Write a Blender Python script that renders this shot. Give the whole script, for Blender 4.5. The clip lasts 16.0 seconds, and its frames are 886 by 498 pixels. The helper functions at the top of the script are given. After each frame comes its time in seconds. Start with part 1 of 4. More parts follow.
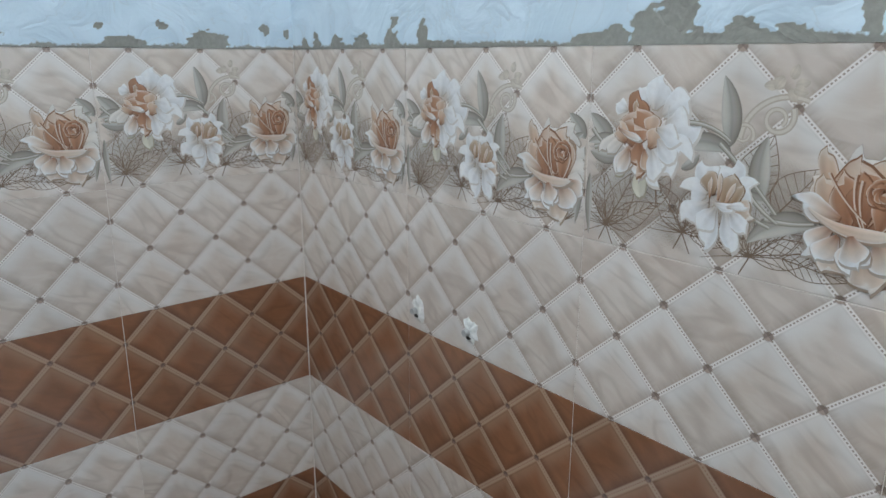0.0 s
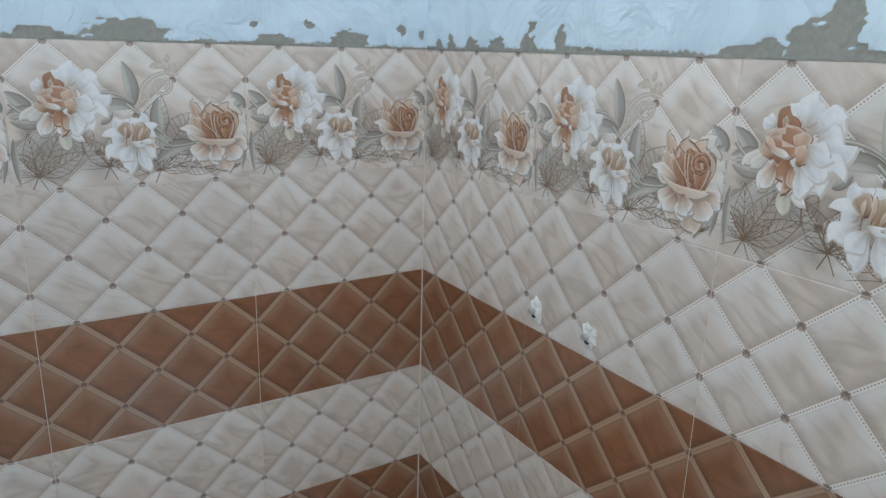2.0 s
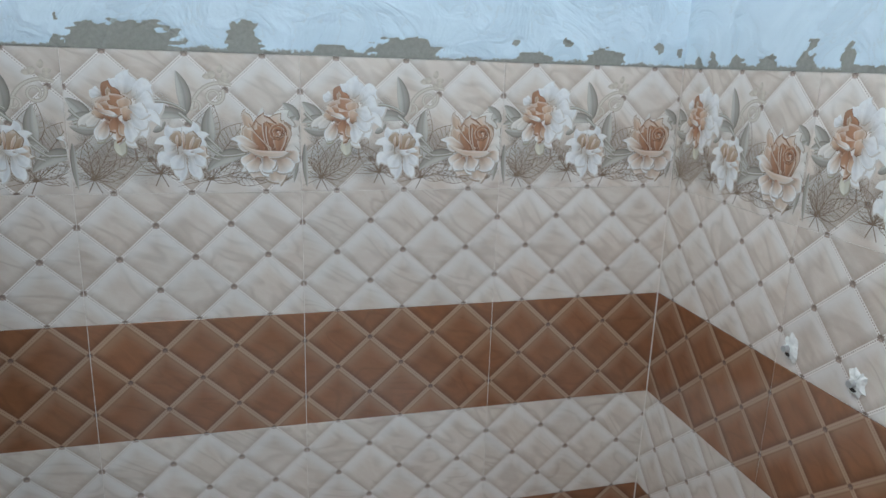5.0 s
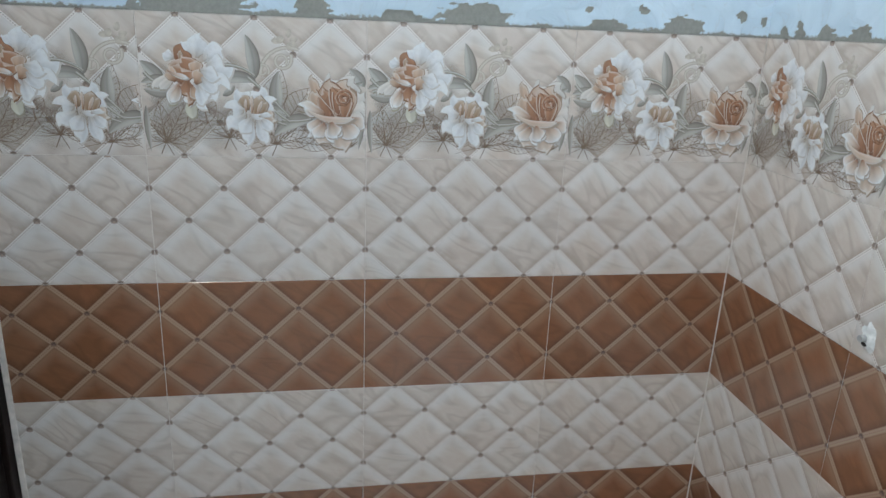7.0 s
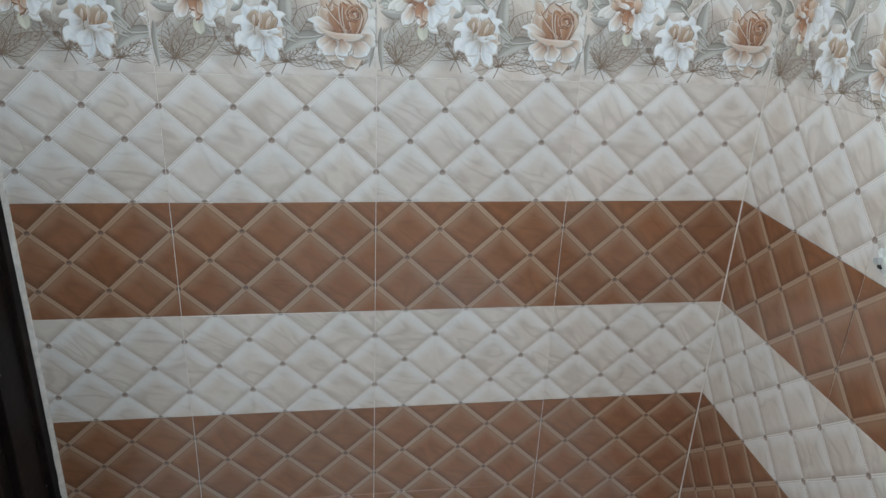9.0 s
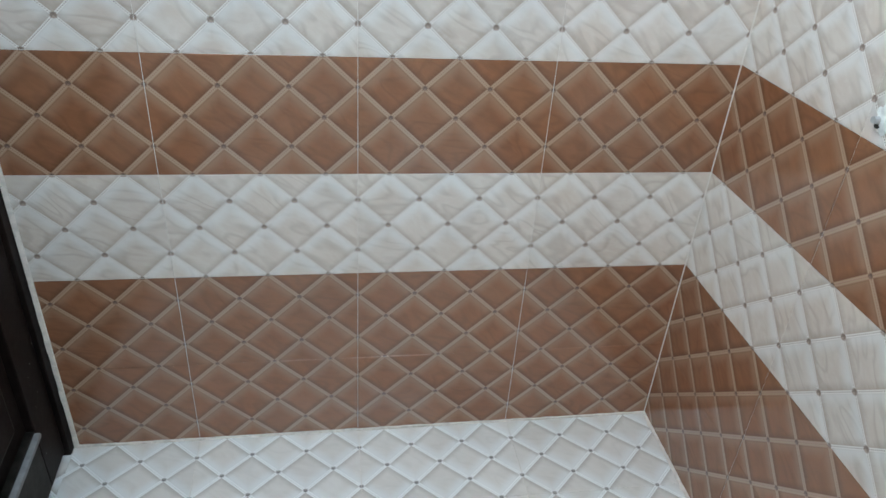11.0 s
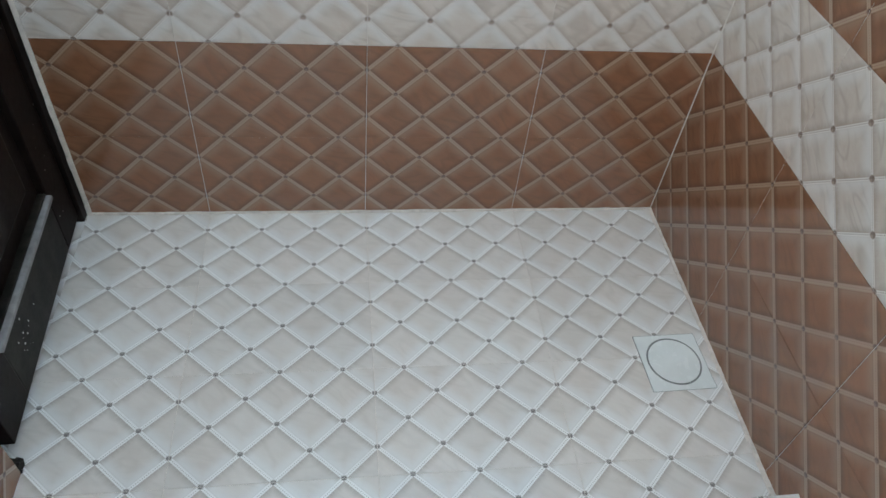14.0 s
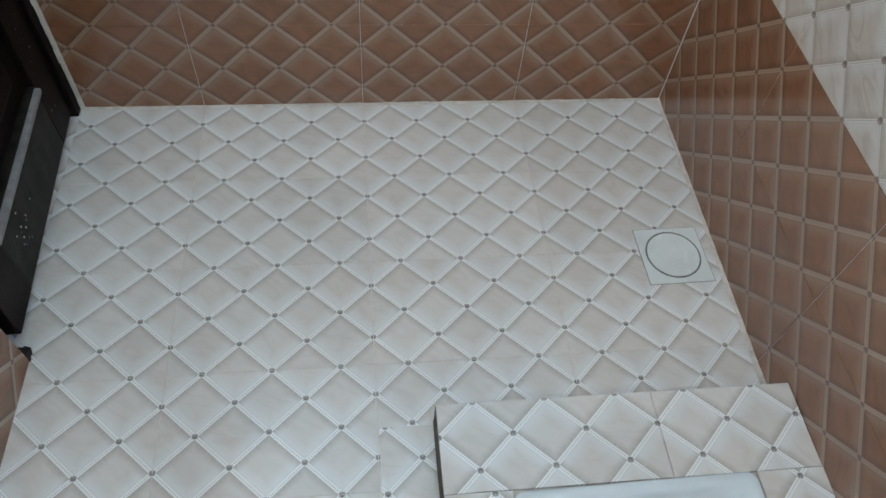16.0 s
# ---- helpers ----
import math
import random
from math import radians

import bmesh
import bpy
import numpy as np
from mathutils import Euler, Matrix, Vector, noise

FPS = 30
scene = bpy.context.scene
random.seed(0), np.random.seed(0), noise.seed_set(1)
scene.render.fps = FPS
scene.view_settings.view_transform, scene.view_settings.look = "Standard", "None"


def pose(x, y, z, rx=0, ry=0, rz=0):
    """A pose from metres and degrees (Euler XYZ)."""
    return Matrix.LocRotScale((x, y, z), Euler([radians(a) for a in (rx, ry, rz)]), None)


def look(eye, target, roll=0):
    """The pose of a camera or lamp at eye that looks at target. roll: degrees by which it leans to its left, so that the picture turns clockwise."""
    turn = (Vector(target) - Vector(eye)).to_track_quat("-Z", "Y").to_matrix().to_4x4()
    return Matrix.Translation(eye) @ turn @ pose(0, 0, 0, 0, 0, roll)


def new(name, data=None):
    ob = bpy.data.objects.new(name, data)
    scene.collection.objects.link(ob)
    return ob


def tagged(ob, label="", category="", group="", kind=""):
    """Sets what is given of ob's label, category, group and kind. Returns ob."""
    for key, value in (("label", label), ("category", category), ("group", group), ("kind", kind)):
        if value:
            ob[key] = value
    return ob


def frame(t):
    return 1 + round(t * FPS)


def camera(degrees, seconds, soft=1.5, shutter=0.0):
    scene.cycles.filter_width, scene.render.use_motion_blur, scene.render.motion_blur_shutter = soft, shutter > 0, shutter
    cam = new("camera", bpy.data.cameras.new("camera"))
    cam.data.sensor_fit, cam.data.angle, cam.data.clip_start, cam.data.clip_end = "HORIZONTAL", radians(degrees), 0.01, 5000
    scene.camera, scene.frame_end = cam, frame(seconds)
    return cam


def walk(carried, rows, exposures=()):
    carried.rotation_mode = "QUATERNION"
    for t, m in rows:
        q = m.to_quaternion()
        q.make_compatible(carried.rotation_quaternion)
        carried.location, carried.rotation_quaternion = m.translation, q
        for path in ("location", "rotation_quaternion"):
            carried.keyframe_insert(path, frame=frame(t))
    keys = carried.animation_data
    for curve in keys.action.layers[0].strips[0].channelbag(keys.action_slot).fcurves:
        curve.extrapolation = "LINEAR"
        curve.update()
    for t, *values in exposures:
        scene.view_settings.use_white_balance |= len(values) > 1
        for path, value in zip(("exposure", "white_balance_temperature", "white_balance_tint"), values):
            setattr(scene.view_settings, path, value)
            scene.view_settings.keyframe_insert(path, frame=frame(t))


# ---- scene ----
from functools import lru_cache

cam = camera(64.4, 16.0, soft=1.55)
PATH = [
    (0, (-0.766, -1.377, 1.478), (0.492, 0.086, 0.952), 0.16),
    (0.5, (-0.779, -1.371, 1.484), (0.425, 0.129, 0.939), 0.05),
    (1, (-0.791, -1.378, 1.489), (0.375, 0.152, 0.943), 0.73),
    (1.5, (-0.790, -1.376, 1.480), (0.304, 0.212, 0.948), 0.97),
    (2, (-0.819, -1.368, 1.492), (0.218, 0.254, 0.949), 1.63),
    (2.5, (-0.835, -1.366, 1.488), (0.091, 0.317, 0.929), 1.46),
    (3, (-0.844, -1.364, 1.486), (-0.002, 0.364, 0.932), 1.70),
    (3.5, (-0.859, -1.360, 1.489), (-0.094, 0.406, 0.945), 1.78),
    (4, (-0.876, -1.356, 1.490), (-0.196, 0.439, 0.927), 1.67),
    (4.5, (-0.889, -1.355, 1.488), (-0.300, 0.474, 0.935), 2.18),
    (5, (-0.891, -1.359, 1.488), (-0.379, 0.505, 0.976), 1.89),
    (7.3, (-0.889, -1.346, 1.493), (-0.580, 0.531, 0.877), 2.11),
    (7.5, (-0.871, -1.365, 1.477), (-0.580, 0.518, 0.868), 1.83),
    (8, (-0.867, -1.358, 1.471), (-0.574, 0.506, 0.810), 2.22),
    (8.5, (-0.880, -1.355, 1.466), (-0.586, 0.486, 0.744), 2.55),
    (10.8, (-0.863, -1.363, 1.377), (-0.558, 0.359, 0.406), 3.53),
    (11, (-0.859, -1.359, 1.377), (-0.548, 0.332, 0.355), 4.14),
    (11.5, (-0.861, -1.372, 1.366), (-0.569, 0.296, 0.302), 4.04),
    (12, (-0.868, -1.368, 1.360), (-0.567, 0.248, 0.221), 4.87),
    (12.5, (-0.864, -1.366, 1.341), (-0.559, 0.173, 0.101), 6.04),
    (13, (-0.859, -1.375, 1.317), (-0.569, 0.109, 0.009), 6.51),
    (13.5, (-0.861, -1.380, 1.310), (-0.594, 0.059, -0.053), 6.37),
    (14, (-0.859, -1.382, 1.298), (-0.582, -0.013, -0.133), 7.22),
    (14.5, (-0.822, -1.387, 1.296), (-0.581, -0.079, -0.198), 6.29),
    (15, (-0.828, -1.385, 1.274), (-0.564, -0.113, -0.246), 7.66),
    (15.5, (-0.822, -1.390, 1.271), (-0.581, -0.167, -0.294), 7.45),
    (16, (-0.808, -1.388, 1.278), (-0.592, -0.229, -0.338), 6.32),
]
EXPOSURES = [(0.0, -0.25, 6650, 12), (5.0, -0.10, 6620, 11.5), (8.5, 0.07, 6600, 10), (11.0, 0.50, 6350, 7), (12.5, 0.47, 6300, 7.5), (13.5, 0.29, 6480, 8.5), (16.0, 0.0, 6720, 9.5)]
walk(cam, [(t, look(eye, target, roll)) for t, eye, target, roll in PATH], EXPOSURES)

# ---- light ----
FILL_WATTS, BULB_GLOW = 8.6, 930.0
world = bpy.data.worlds.new("sky")
scene.world = world
world.use_nodes = True
sky = world.node_tree.nodes.new("ShaderNodeTexSky")
sky.sky_type, sky.sun_disc = "NISHITA", False
sky.sun_elevation, sky.sun_rotation = radians(45), radians(200)
world.node_tree.links.new(sky.outputs[0], world.node_tree.nodes["Background"].inputs[0])
world.node_tree.nodes["Background"].inputs[1].default_value = 0.1


def area_lamp(name, where, target, width, height, watts, colour):
    data = bpy.data.lights.new(name, "AREA")
    data.shape, data.size, data.size_y, data.energy, data.color = "RECTANGLE", width, height, watts, colour
    ob = new(name, data)
    ob.matrix_world = look(where, target)
    return ob


# ---- room plan, metres ----
PITCH, COURSE = 0.4, 0.2480          # tile pitch along and up
CORNER = 0.0025                      # grout gap in the back corner
FLOOR_Z, TILE_TOP, CEILING_Z = 0.0045, 6 * 0.2480 + 0.0045, 3.4
LEFT_END, SOUTH = -1.4917, -2.2
LEFT_X, DOOR_END = -1.462, -0.70
PLAT_Y, PLAT_X, PLAT_Z = -0.878, -0.695, 0.085
LEAN_R = 0.0160                      # the right wall closes in by this much a metre

# ---- node helpers ----
class Graph:
    """Short hand for shader arithmetic."""

    def __init__(self, name):
        self.mat = bpy.data.materials.new(name)
        self.mat.use_nodes = True
        self.tree = self.mat.node_tree
        self.bsdf = self.tree.nodes["Principled BSDF"]

    def node(self, kind, **ins):
        n = self.tree.nodes.new(kind)
        for key, value in ins.items():
            self.put(n.inputs[key.replace("_", " ")], value)
        return n

    def put(self, socket, value):
        if isinstance(value, bpy.types.NodeSocket):
            self.tree.links.new(value, socket)
        else:
            socket.default_value = value

    def math(self, op, a, b=0.0, c=0.0, clamp=False):
        n = self.tree.nodes.new("ShaderNodeMath")
        n.operation, n.use_clamp = op, clamp
        for socket, value in zip(n.inputs, (a, b, c)):
            self.put(socket, value)
        return n.outputs[0]

    def smooth(self, x, lo, hi):
        """1 at lo, 0 at hi and beyond, eased."""
        n = self.tree.nodes.new("ShaderNodeMapRange")
        n.interpolation_type = "SMOOTHSTEP"
        for key, value in (("Value", x), ("From Min", lo), ("From Max", hi), ("To Min", 1.0), ("To Max", 0.0)):
            self.put(n.inputs[key], value)
        return n.outputs[0]

    def mix(self, f, a, b, kind="MIX"):
        n = self.tree.nodes.new("ShaderNodeMix")
        n.data_type, n.blend_type = "RGBA", kind
        self.put(n.inputs[0], f)
        for socket, value in ((n.inputs[6], a), (n.inputs[7], b)):
            self.put(socket, (*value, 1.0) if isinstance(value, tuple) and len(value) == 3 else value)
        return n.outputs[2]

    def noise(self, vector, scale, detail=4.0, rough=0.55, w=None, distortion=0.0):
        n = self.tree.nodes.new("ShaderNodeTexNoise")
        if w is not None:
            n.noise_dimensions = "4D"
            self.put(n.inputs["W"], w)
        self.put(n.inputs["Vector"], vector)
        for key, value in (("Scale", scale), ("Detail", detail), ("Roughness", rough), ("Distortion", distortion)):
            self.put(n.inputs[key], value)
        return n.outputs["Fac"]

    def coords(self):
        return self.tree.nodes.new("ShaderNodeTexCoord").outputs["Object"]

    def bump(self, height, strength, distance):
        n = self.node("ShaderNodeBump", Height=height, Strength=strength, Distance=distance)
        self.put(self.bsdf.inputs["Normal"], n.outputs[0])

    def finish(self, colour, rough, metal=0.0, spec=0.5):
        for key, value in (("Base Color", colour), ("Roughness", rough), ("Metallic", metal), ("Specular IOR Level", spec)):
            if isinstance(value, tuple) and len(value) == 3:
                value = (*value, 1.0)
            self.put(self.bsdf.inputs[key], value)
        return self.mat


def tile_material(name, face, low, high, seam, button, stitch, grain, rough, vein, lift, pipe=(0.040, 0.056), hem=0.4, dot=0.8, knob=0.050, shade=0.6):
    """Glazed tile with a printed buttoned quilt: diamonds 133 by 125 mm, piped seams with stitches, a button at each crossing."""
    g = Graph(name)
    at = g.coords()
    split = g.node("ShaderNodeSeparateXYZ", Vector=at)
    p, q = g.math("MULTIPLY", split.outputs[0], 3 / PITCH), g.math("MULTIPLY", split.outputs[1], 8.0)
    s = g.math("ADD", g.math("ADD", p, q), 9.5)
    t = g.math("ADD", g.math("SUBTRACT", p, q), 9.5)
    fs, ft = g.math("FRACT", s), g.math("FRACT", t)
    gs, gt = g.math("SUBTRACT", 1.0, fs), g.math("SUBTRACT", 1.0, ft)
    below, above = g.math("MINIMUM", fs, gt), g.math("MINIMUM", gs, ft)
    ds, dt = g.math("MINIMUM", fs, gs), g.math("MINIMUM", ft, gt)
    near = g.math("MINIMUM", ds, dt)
    rnd = g.node("ShaderNodeObjectInfo").outputs["Random"]
    w = g.math("MULTIPLY", rnd, 37.0)
    cell = g.node("ShaderNodeCombineXYZ", X=g.math("FLOOR", s), Y=g.math("FLOOR", t), Z=w)
    pick = g.tree.nodes.new("ShaderNodeTexWhiteNoise")
    g.put(pick.inputs["Vector"], cell.outputs[0])
    lot = pick.outputs["Value"]
    w = g.math("ADD", w, g.math("MULTIPLY", lot, 23.0))
    turned = g.node("ShaderNodeVectorRotate", Vector=at, Angle=g.math("ADD", 0.15, g.math("MULTIPLY", lot, 0.7)))
    stretch = g.node("ShaderNodeMapping", Vector=turned.outputs[0], Scale=(1.0, 2.8, 1.0))
    veins = g.noise(stretch.outputs[0], 19.0, 4.0, 0.55, w, 1.4)
    rings = g.math("PINGPONG", g.math("MULTIPLY", g.noise(stretch.outputs[0], 5.0, 2.0, 0.45, w, 0.6), 14.0), 1.0)
    cloud = g.noise(at, 5.5, 2.0, 0.5, w)
    base = g.mix(g.math("MULTIPLY", g.smooth(veins, 0.64, 0.38), 0.55), face, grain)
    base = g.mix(g.math("MULTIPLY", g.smooth(rings, 0.0, 0.55), vein), base, low)
    base = g.mix(g.math("MULTIPLY", g.smooth(cloud, 0.62, 0.38), 0.14), base, high)
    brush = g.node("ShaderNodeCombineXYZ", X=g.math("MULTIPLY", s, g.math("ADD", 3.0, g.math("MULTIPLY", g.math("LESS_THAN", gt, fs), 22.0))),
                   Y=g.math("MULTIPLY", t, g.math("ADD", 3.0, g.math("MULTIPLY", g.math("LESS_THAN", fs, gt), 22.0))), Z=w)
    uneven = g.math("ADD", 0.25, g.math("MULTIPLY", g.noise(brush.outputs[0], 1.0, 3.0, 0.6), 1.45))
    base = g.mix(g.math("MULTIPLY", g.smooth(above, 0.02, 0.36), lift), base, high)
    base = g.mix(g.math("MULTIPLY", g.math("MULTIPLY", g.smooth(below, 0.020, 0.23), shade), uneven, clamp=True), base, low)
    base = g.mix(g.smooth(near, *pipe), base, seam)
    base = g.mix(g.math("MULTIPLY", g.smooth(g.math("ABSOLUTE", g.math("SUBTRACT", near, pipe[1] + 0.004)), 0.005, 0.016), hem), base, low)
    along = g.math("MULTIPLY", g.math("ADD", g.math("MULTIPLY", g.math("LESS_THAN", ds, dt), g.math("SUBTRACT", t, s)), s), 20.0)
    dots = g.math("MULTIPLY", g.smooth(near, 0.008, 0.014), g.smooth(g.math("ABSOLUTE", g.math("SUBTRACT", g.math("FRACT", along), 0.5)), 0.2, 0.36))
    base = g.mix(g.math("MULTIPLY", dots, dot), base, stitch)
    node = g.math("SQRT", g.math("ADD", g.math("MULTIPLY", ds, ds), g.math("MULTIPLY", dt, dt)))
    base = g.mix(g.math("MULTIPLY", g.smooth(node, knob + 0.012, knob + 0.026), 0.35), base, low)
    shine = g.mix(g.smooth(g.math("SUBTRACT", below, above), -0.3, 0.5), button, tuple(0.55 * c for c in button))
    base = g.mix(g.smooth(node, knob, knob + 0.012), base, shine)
    value = g.math("ADD", g.math("ADD", 0.94, g.math("MULTIPLY", rnd, 0.07)), g.math("MULTIPLY", lot, 0.06))
    hsv = g.node("ShaderNodeHueSaturation", Value=value, Color=base)
    relief = g.math("SUBTRACT", g.math("MULTIPLY", g.noise(at, 4.0, 1.0, 0.5), 0.02), g.math("MULTIPLY", g.smooth(node, 0.03, 0.16), 0.35))
    g.bump(g.math("SUBTRACT", relief, g.math("MULTIPLY", g.smooth(near, 0.0, 0.07), 0.25)), 0.30, 0.0010)
    smear = g.noise(at, 7.0, 4.0, 0.6, w)
    return g.finish(hsv.outputs[0], g.math("ADD", rough, g.math("MULTIPLY", smear, 0.012)), spec=0.9)


def plain(name, colour, rough, amount=0.15, scale=20.0, bump=0.0, metal=0.0, spec=0.5, size=0.002):
    """Plain matter with cloudy variation at two scales and fine relief."""
    g = Graph(name)
    at = g.coords()
    one, two = g.noise(at, scale, 5.0), g.noise(at, scale * 6, 3.0)
    dark = tuple(c * (1 - 2 * amount) for c in colour)
    light = tuple(min(1.0, c * (1 + amount)) for c in colour)
    tone = g.mix(g.smooth(one, 0.7, 0.3), light, dark)
    tone = g.mix(g.math("MULTIPLY", g.smooth(two, 0.75, 0.45), 0.25), tone, dark)
    if bump:
        g.bump(g.math("ADD", one, g.math("MULTIPLY", two, 0.5)), bump, size)
    return g.finish(tone, g.math("ADD", rough - 0.05, g.math("MULTIPLY", two, 0.12)), metal, spec)


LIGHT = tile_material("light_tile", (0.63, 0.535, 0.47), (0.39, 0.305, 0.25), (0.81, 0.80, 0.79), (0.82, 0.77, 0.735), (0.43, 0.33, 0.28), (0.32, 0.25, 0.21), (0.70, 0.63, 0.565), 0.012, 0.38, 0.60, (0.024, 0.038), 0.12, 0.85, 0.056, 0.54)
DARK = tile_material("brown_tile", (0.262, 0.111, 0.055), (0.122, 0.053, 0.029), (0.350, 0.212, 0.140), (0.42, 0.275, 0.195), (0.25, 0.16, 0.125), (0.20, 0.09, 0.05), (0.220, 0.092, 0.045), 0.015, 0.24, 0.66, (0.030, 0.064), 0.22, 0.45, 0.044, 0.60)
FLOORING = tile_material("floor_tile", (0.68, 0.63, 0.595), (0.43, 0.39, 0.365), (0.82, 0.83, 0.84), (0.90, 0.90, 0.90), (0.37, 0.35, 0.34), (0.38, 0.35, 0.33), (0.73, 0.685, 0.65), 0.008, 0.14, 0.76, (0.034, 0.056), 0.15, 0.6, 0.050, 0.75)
GROUT = plain("white_grout", (0.74, 0.68, 0.63), 0.8, 0.08, 60, 0.3)
CEMENT = plain("grey_cement", (0.20, 0.19, 0.165), 0.9, 0.22, 30, 0.8, size=0.003)
CERAMIC = plain("white_ceramic", (0.78, 0.85, 0.90), 0.08, 0.02, 4)
PLASTIC = plain("white_plastic", (0.80, 0.83, 0.83), 0.25, 0.04, 9)
GROOVE = plain("grey_groove", (0.17, 0.19, 0.19), 0.6, 0.2, 60)
WOOD = plain("dark_wood", (0.010, 0.006, 0.005), 0.5, 0.3, 14, 0.2, spec=0.12)
# Dark door edge that catches ceiling light; that light is its grey colour.
LIT_BEAD = plain("lit_grey_bead", (0.26, 0.255, 0.265), 0.45, 0.12, 40, 0.2)
RAIL_DARK = plain("dusty_dark_wood", (0.019, 0.017, 0.014), 0.5, 0.35, 22, 0.2, spec=0.18)
CHALK = plain("white_plaster_lump", (0.82, 0.82, 0.80), 0.9, 0.12, 70, 0.6)
CEIL = plain("ceiling_paint", (0.80, 0.81, 0.80), 0.9, 0.04, 6, 0.1)
PIPE = plain("grey_pipe", (0.42, 0.42, 0.42), 0.5, 0.1, 60)
HOLE_SHADE = plain("hole_shade", (0.05, 0.045, 0.04), 0.9, 0.2, 60)
EDGE = plain("cut_tile_edge", (0.13, 0.115, 0.10), 0.8, 0.3, 50, 0.4)
DIRT = plain("black_dirt", (0.03, 0.028, 0.025), 0.9, 0.3, 60, 0.5)


def putty_material():
    """White wall putty over grey cement; the mesh says where the putty is missing."""
    g = Graph("wall_putty")
    at = g.coords()
    bare = g.node("ShaderNodeAttribute")
    bare.attribute_name = "bare"
    warp = g.node("ShaderNodeMapping", Vector=at, Scale=(1.0, 1.0, 3.2))
    sweep = g.noise(warp.outputs[0], 7.5, 4.0, 0.5, None, 1.5)
    ridge = g.math("PINGPONG", g.math("MULTIPLY", sweep, 11.0), 1.0)
    fine = g.noise(at, 120.0, 4.0)
    white = g.mix(g.smooth(sweep, 0.65, 0.35), (0.64, 0.765, 0.86), (0.55, 0.675, 0.77))
    white = g.mix(g.math("MULTIPLY", g.smooth(ridge, 0.0, 0.11), 0.24), white, (0.50, 0.52, 0.52))
    grey = g.mix(fine, (0.20, 0.20, 0.18), (0.36, 0.355, 0.32))
    rim = g.math("ADD", bare.outputs["Fac"], g.math("MULTIPLY", g.math("SUBTRACT", fine, 0.5), 0.9))
    colour = g.mix(g.smooth(rim, 0.62, 0.36), white, grey)
    g.bump(g.math("ADD", g.math("MULTIPLY", ridge, 0.7), g.math("MULTIPLY", fine, 0.4)), 0.48, 0.003)
    return g.finish(colour, 0.75)


PUTTY = putty_material()


def print_material():
    """The glazed flower print: its colours lie on the mesh."""
    g = Graph("flower_print")
    tint = g.node("ShaderNodeAttribute")
    tint.attribute_name = "tint"
    grain = g.noise(g.coords(), 160.0, 3.0)
    shade = g.mix(g.math("MULTIPLY", g.smooth(grain, 0.7, 0.4), 0.10), tint.outputs["Color"], (0.36, 0.27, 0.22))
    g.put(g.bsdf.inputs["Alpha"], tint.outputs["Alpha"])
    return g.finish(shade, 0.015, spec=0.9)


PRINT = print_material()

# ---- mesh helpers ----
def mesh_of(name, bm, *materials):
    me = bpy.data.meshes.new(name)
    bm.to_mesh(me)
    bm.free()
    for m in materials:
        me.materials.append(m)
    return me


def part(name, bm, material, parent=None, label="", m=None):
    """Links a bmesh, or a mesh that is shared, as one object, under a thing or a part."""
    me = mesh_of(name, bm, material) if isinstance(bm, bmesh.types.BMesh) else bm
    ob = new(name, me)
    if m is not None:
        ob.matrix_world = m
    if parent:
        ob.parent = parent
    return tagged(ob, label) if label else ob


def box(bm, lo, hi, bevel=0.0):
    verts = bmesh.ops.create_cube(bm, size=1.0)["verts"]
    for v in verts:
        v.co = Vector([lo[i] + (v.co[i] + 0.5) * (hi[i] - lo[i]) for i in range(3)])
    if bevel:
        edges = list({e for v in verts for e in v.link_edges})
        bmesh.ops.bevel(bm, geom=edges, offset=bevel, segments=2, affect="EDGES", profile=0.6)
    return bm


def boxed(lo, hi, bevel=0.0):
    return box(bmesh.new(), lo, hi, bevel)


def frame_of(origin, u, v):
    """The pose with its x along u, y along v, and z out of the face."""
    u, v = Vector(u).normalized(), Vector(v).normalized()
    n = u.cross(v)
    m = Matrix((u, v, n)).transposed().to_4x4()
    m.translation = origin
    return m


@lru_cache(maxsize=None)
def tile_mesh(u0, u1, v0, v1, material_name):
    """A glazed tile cut to u0..u1 and v0..v1 of a full one, its face at height 0, with eased edges."""
    c, depth = 0.0007, 0.008
    rings = [(u0, u1, v0, v1, -depth), (u0, u1, v0, v1, -c), (u0 + c, u1 - c, v0 + c, v1 - c, 0.0)]
    verts, faces = [], []
    for a, b, d, e, z in rings:
        verts += [(a, d, z), (b, d, z), (b, e, z), (a, e, z)]
    for r in (0, 4):
        faces += [(r + i, r + (i + 1) % 4, r + 4 + (i + 1) % 4, r + 4 + i) for i in range(4)]
    faces.append((8, 9, 10, 11))
    me = bpy.data.meshes.new("tile")
    me.from_pydata(verts, [], faces)
    me.materials.append(bpy.data.materials[material_name])
    return me


def lay(parent, m, u0, u1, v0, v1, material):
    """One tile as a child of its wall or floor."""
    ob = new("tile", tile_mesh(round(u0, 4), round(u1, 4), round(v0, 4), round(v1, 4), material.name))
    ob.matrix_world = m
    ob.parent = parent
    return ob

# ---- structure ----
GAP, BED = 0.0006, 0.0005            # half joints along and up


def structure(name, bm, material, label):
    return tagged(part(name, bm, material), label, "wall" if "wall" in name else name.split("_")[0], kind="structure")


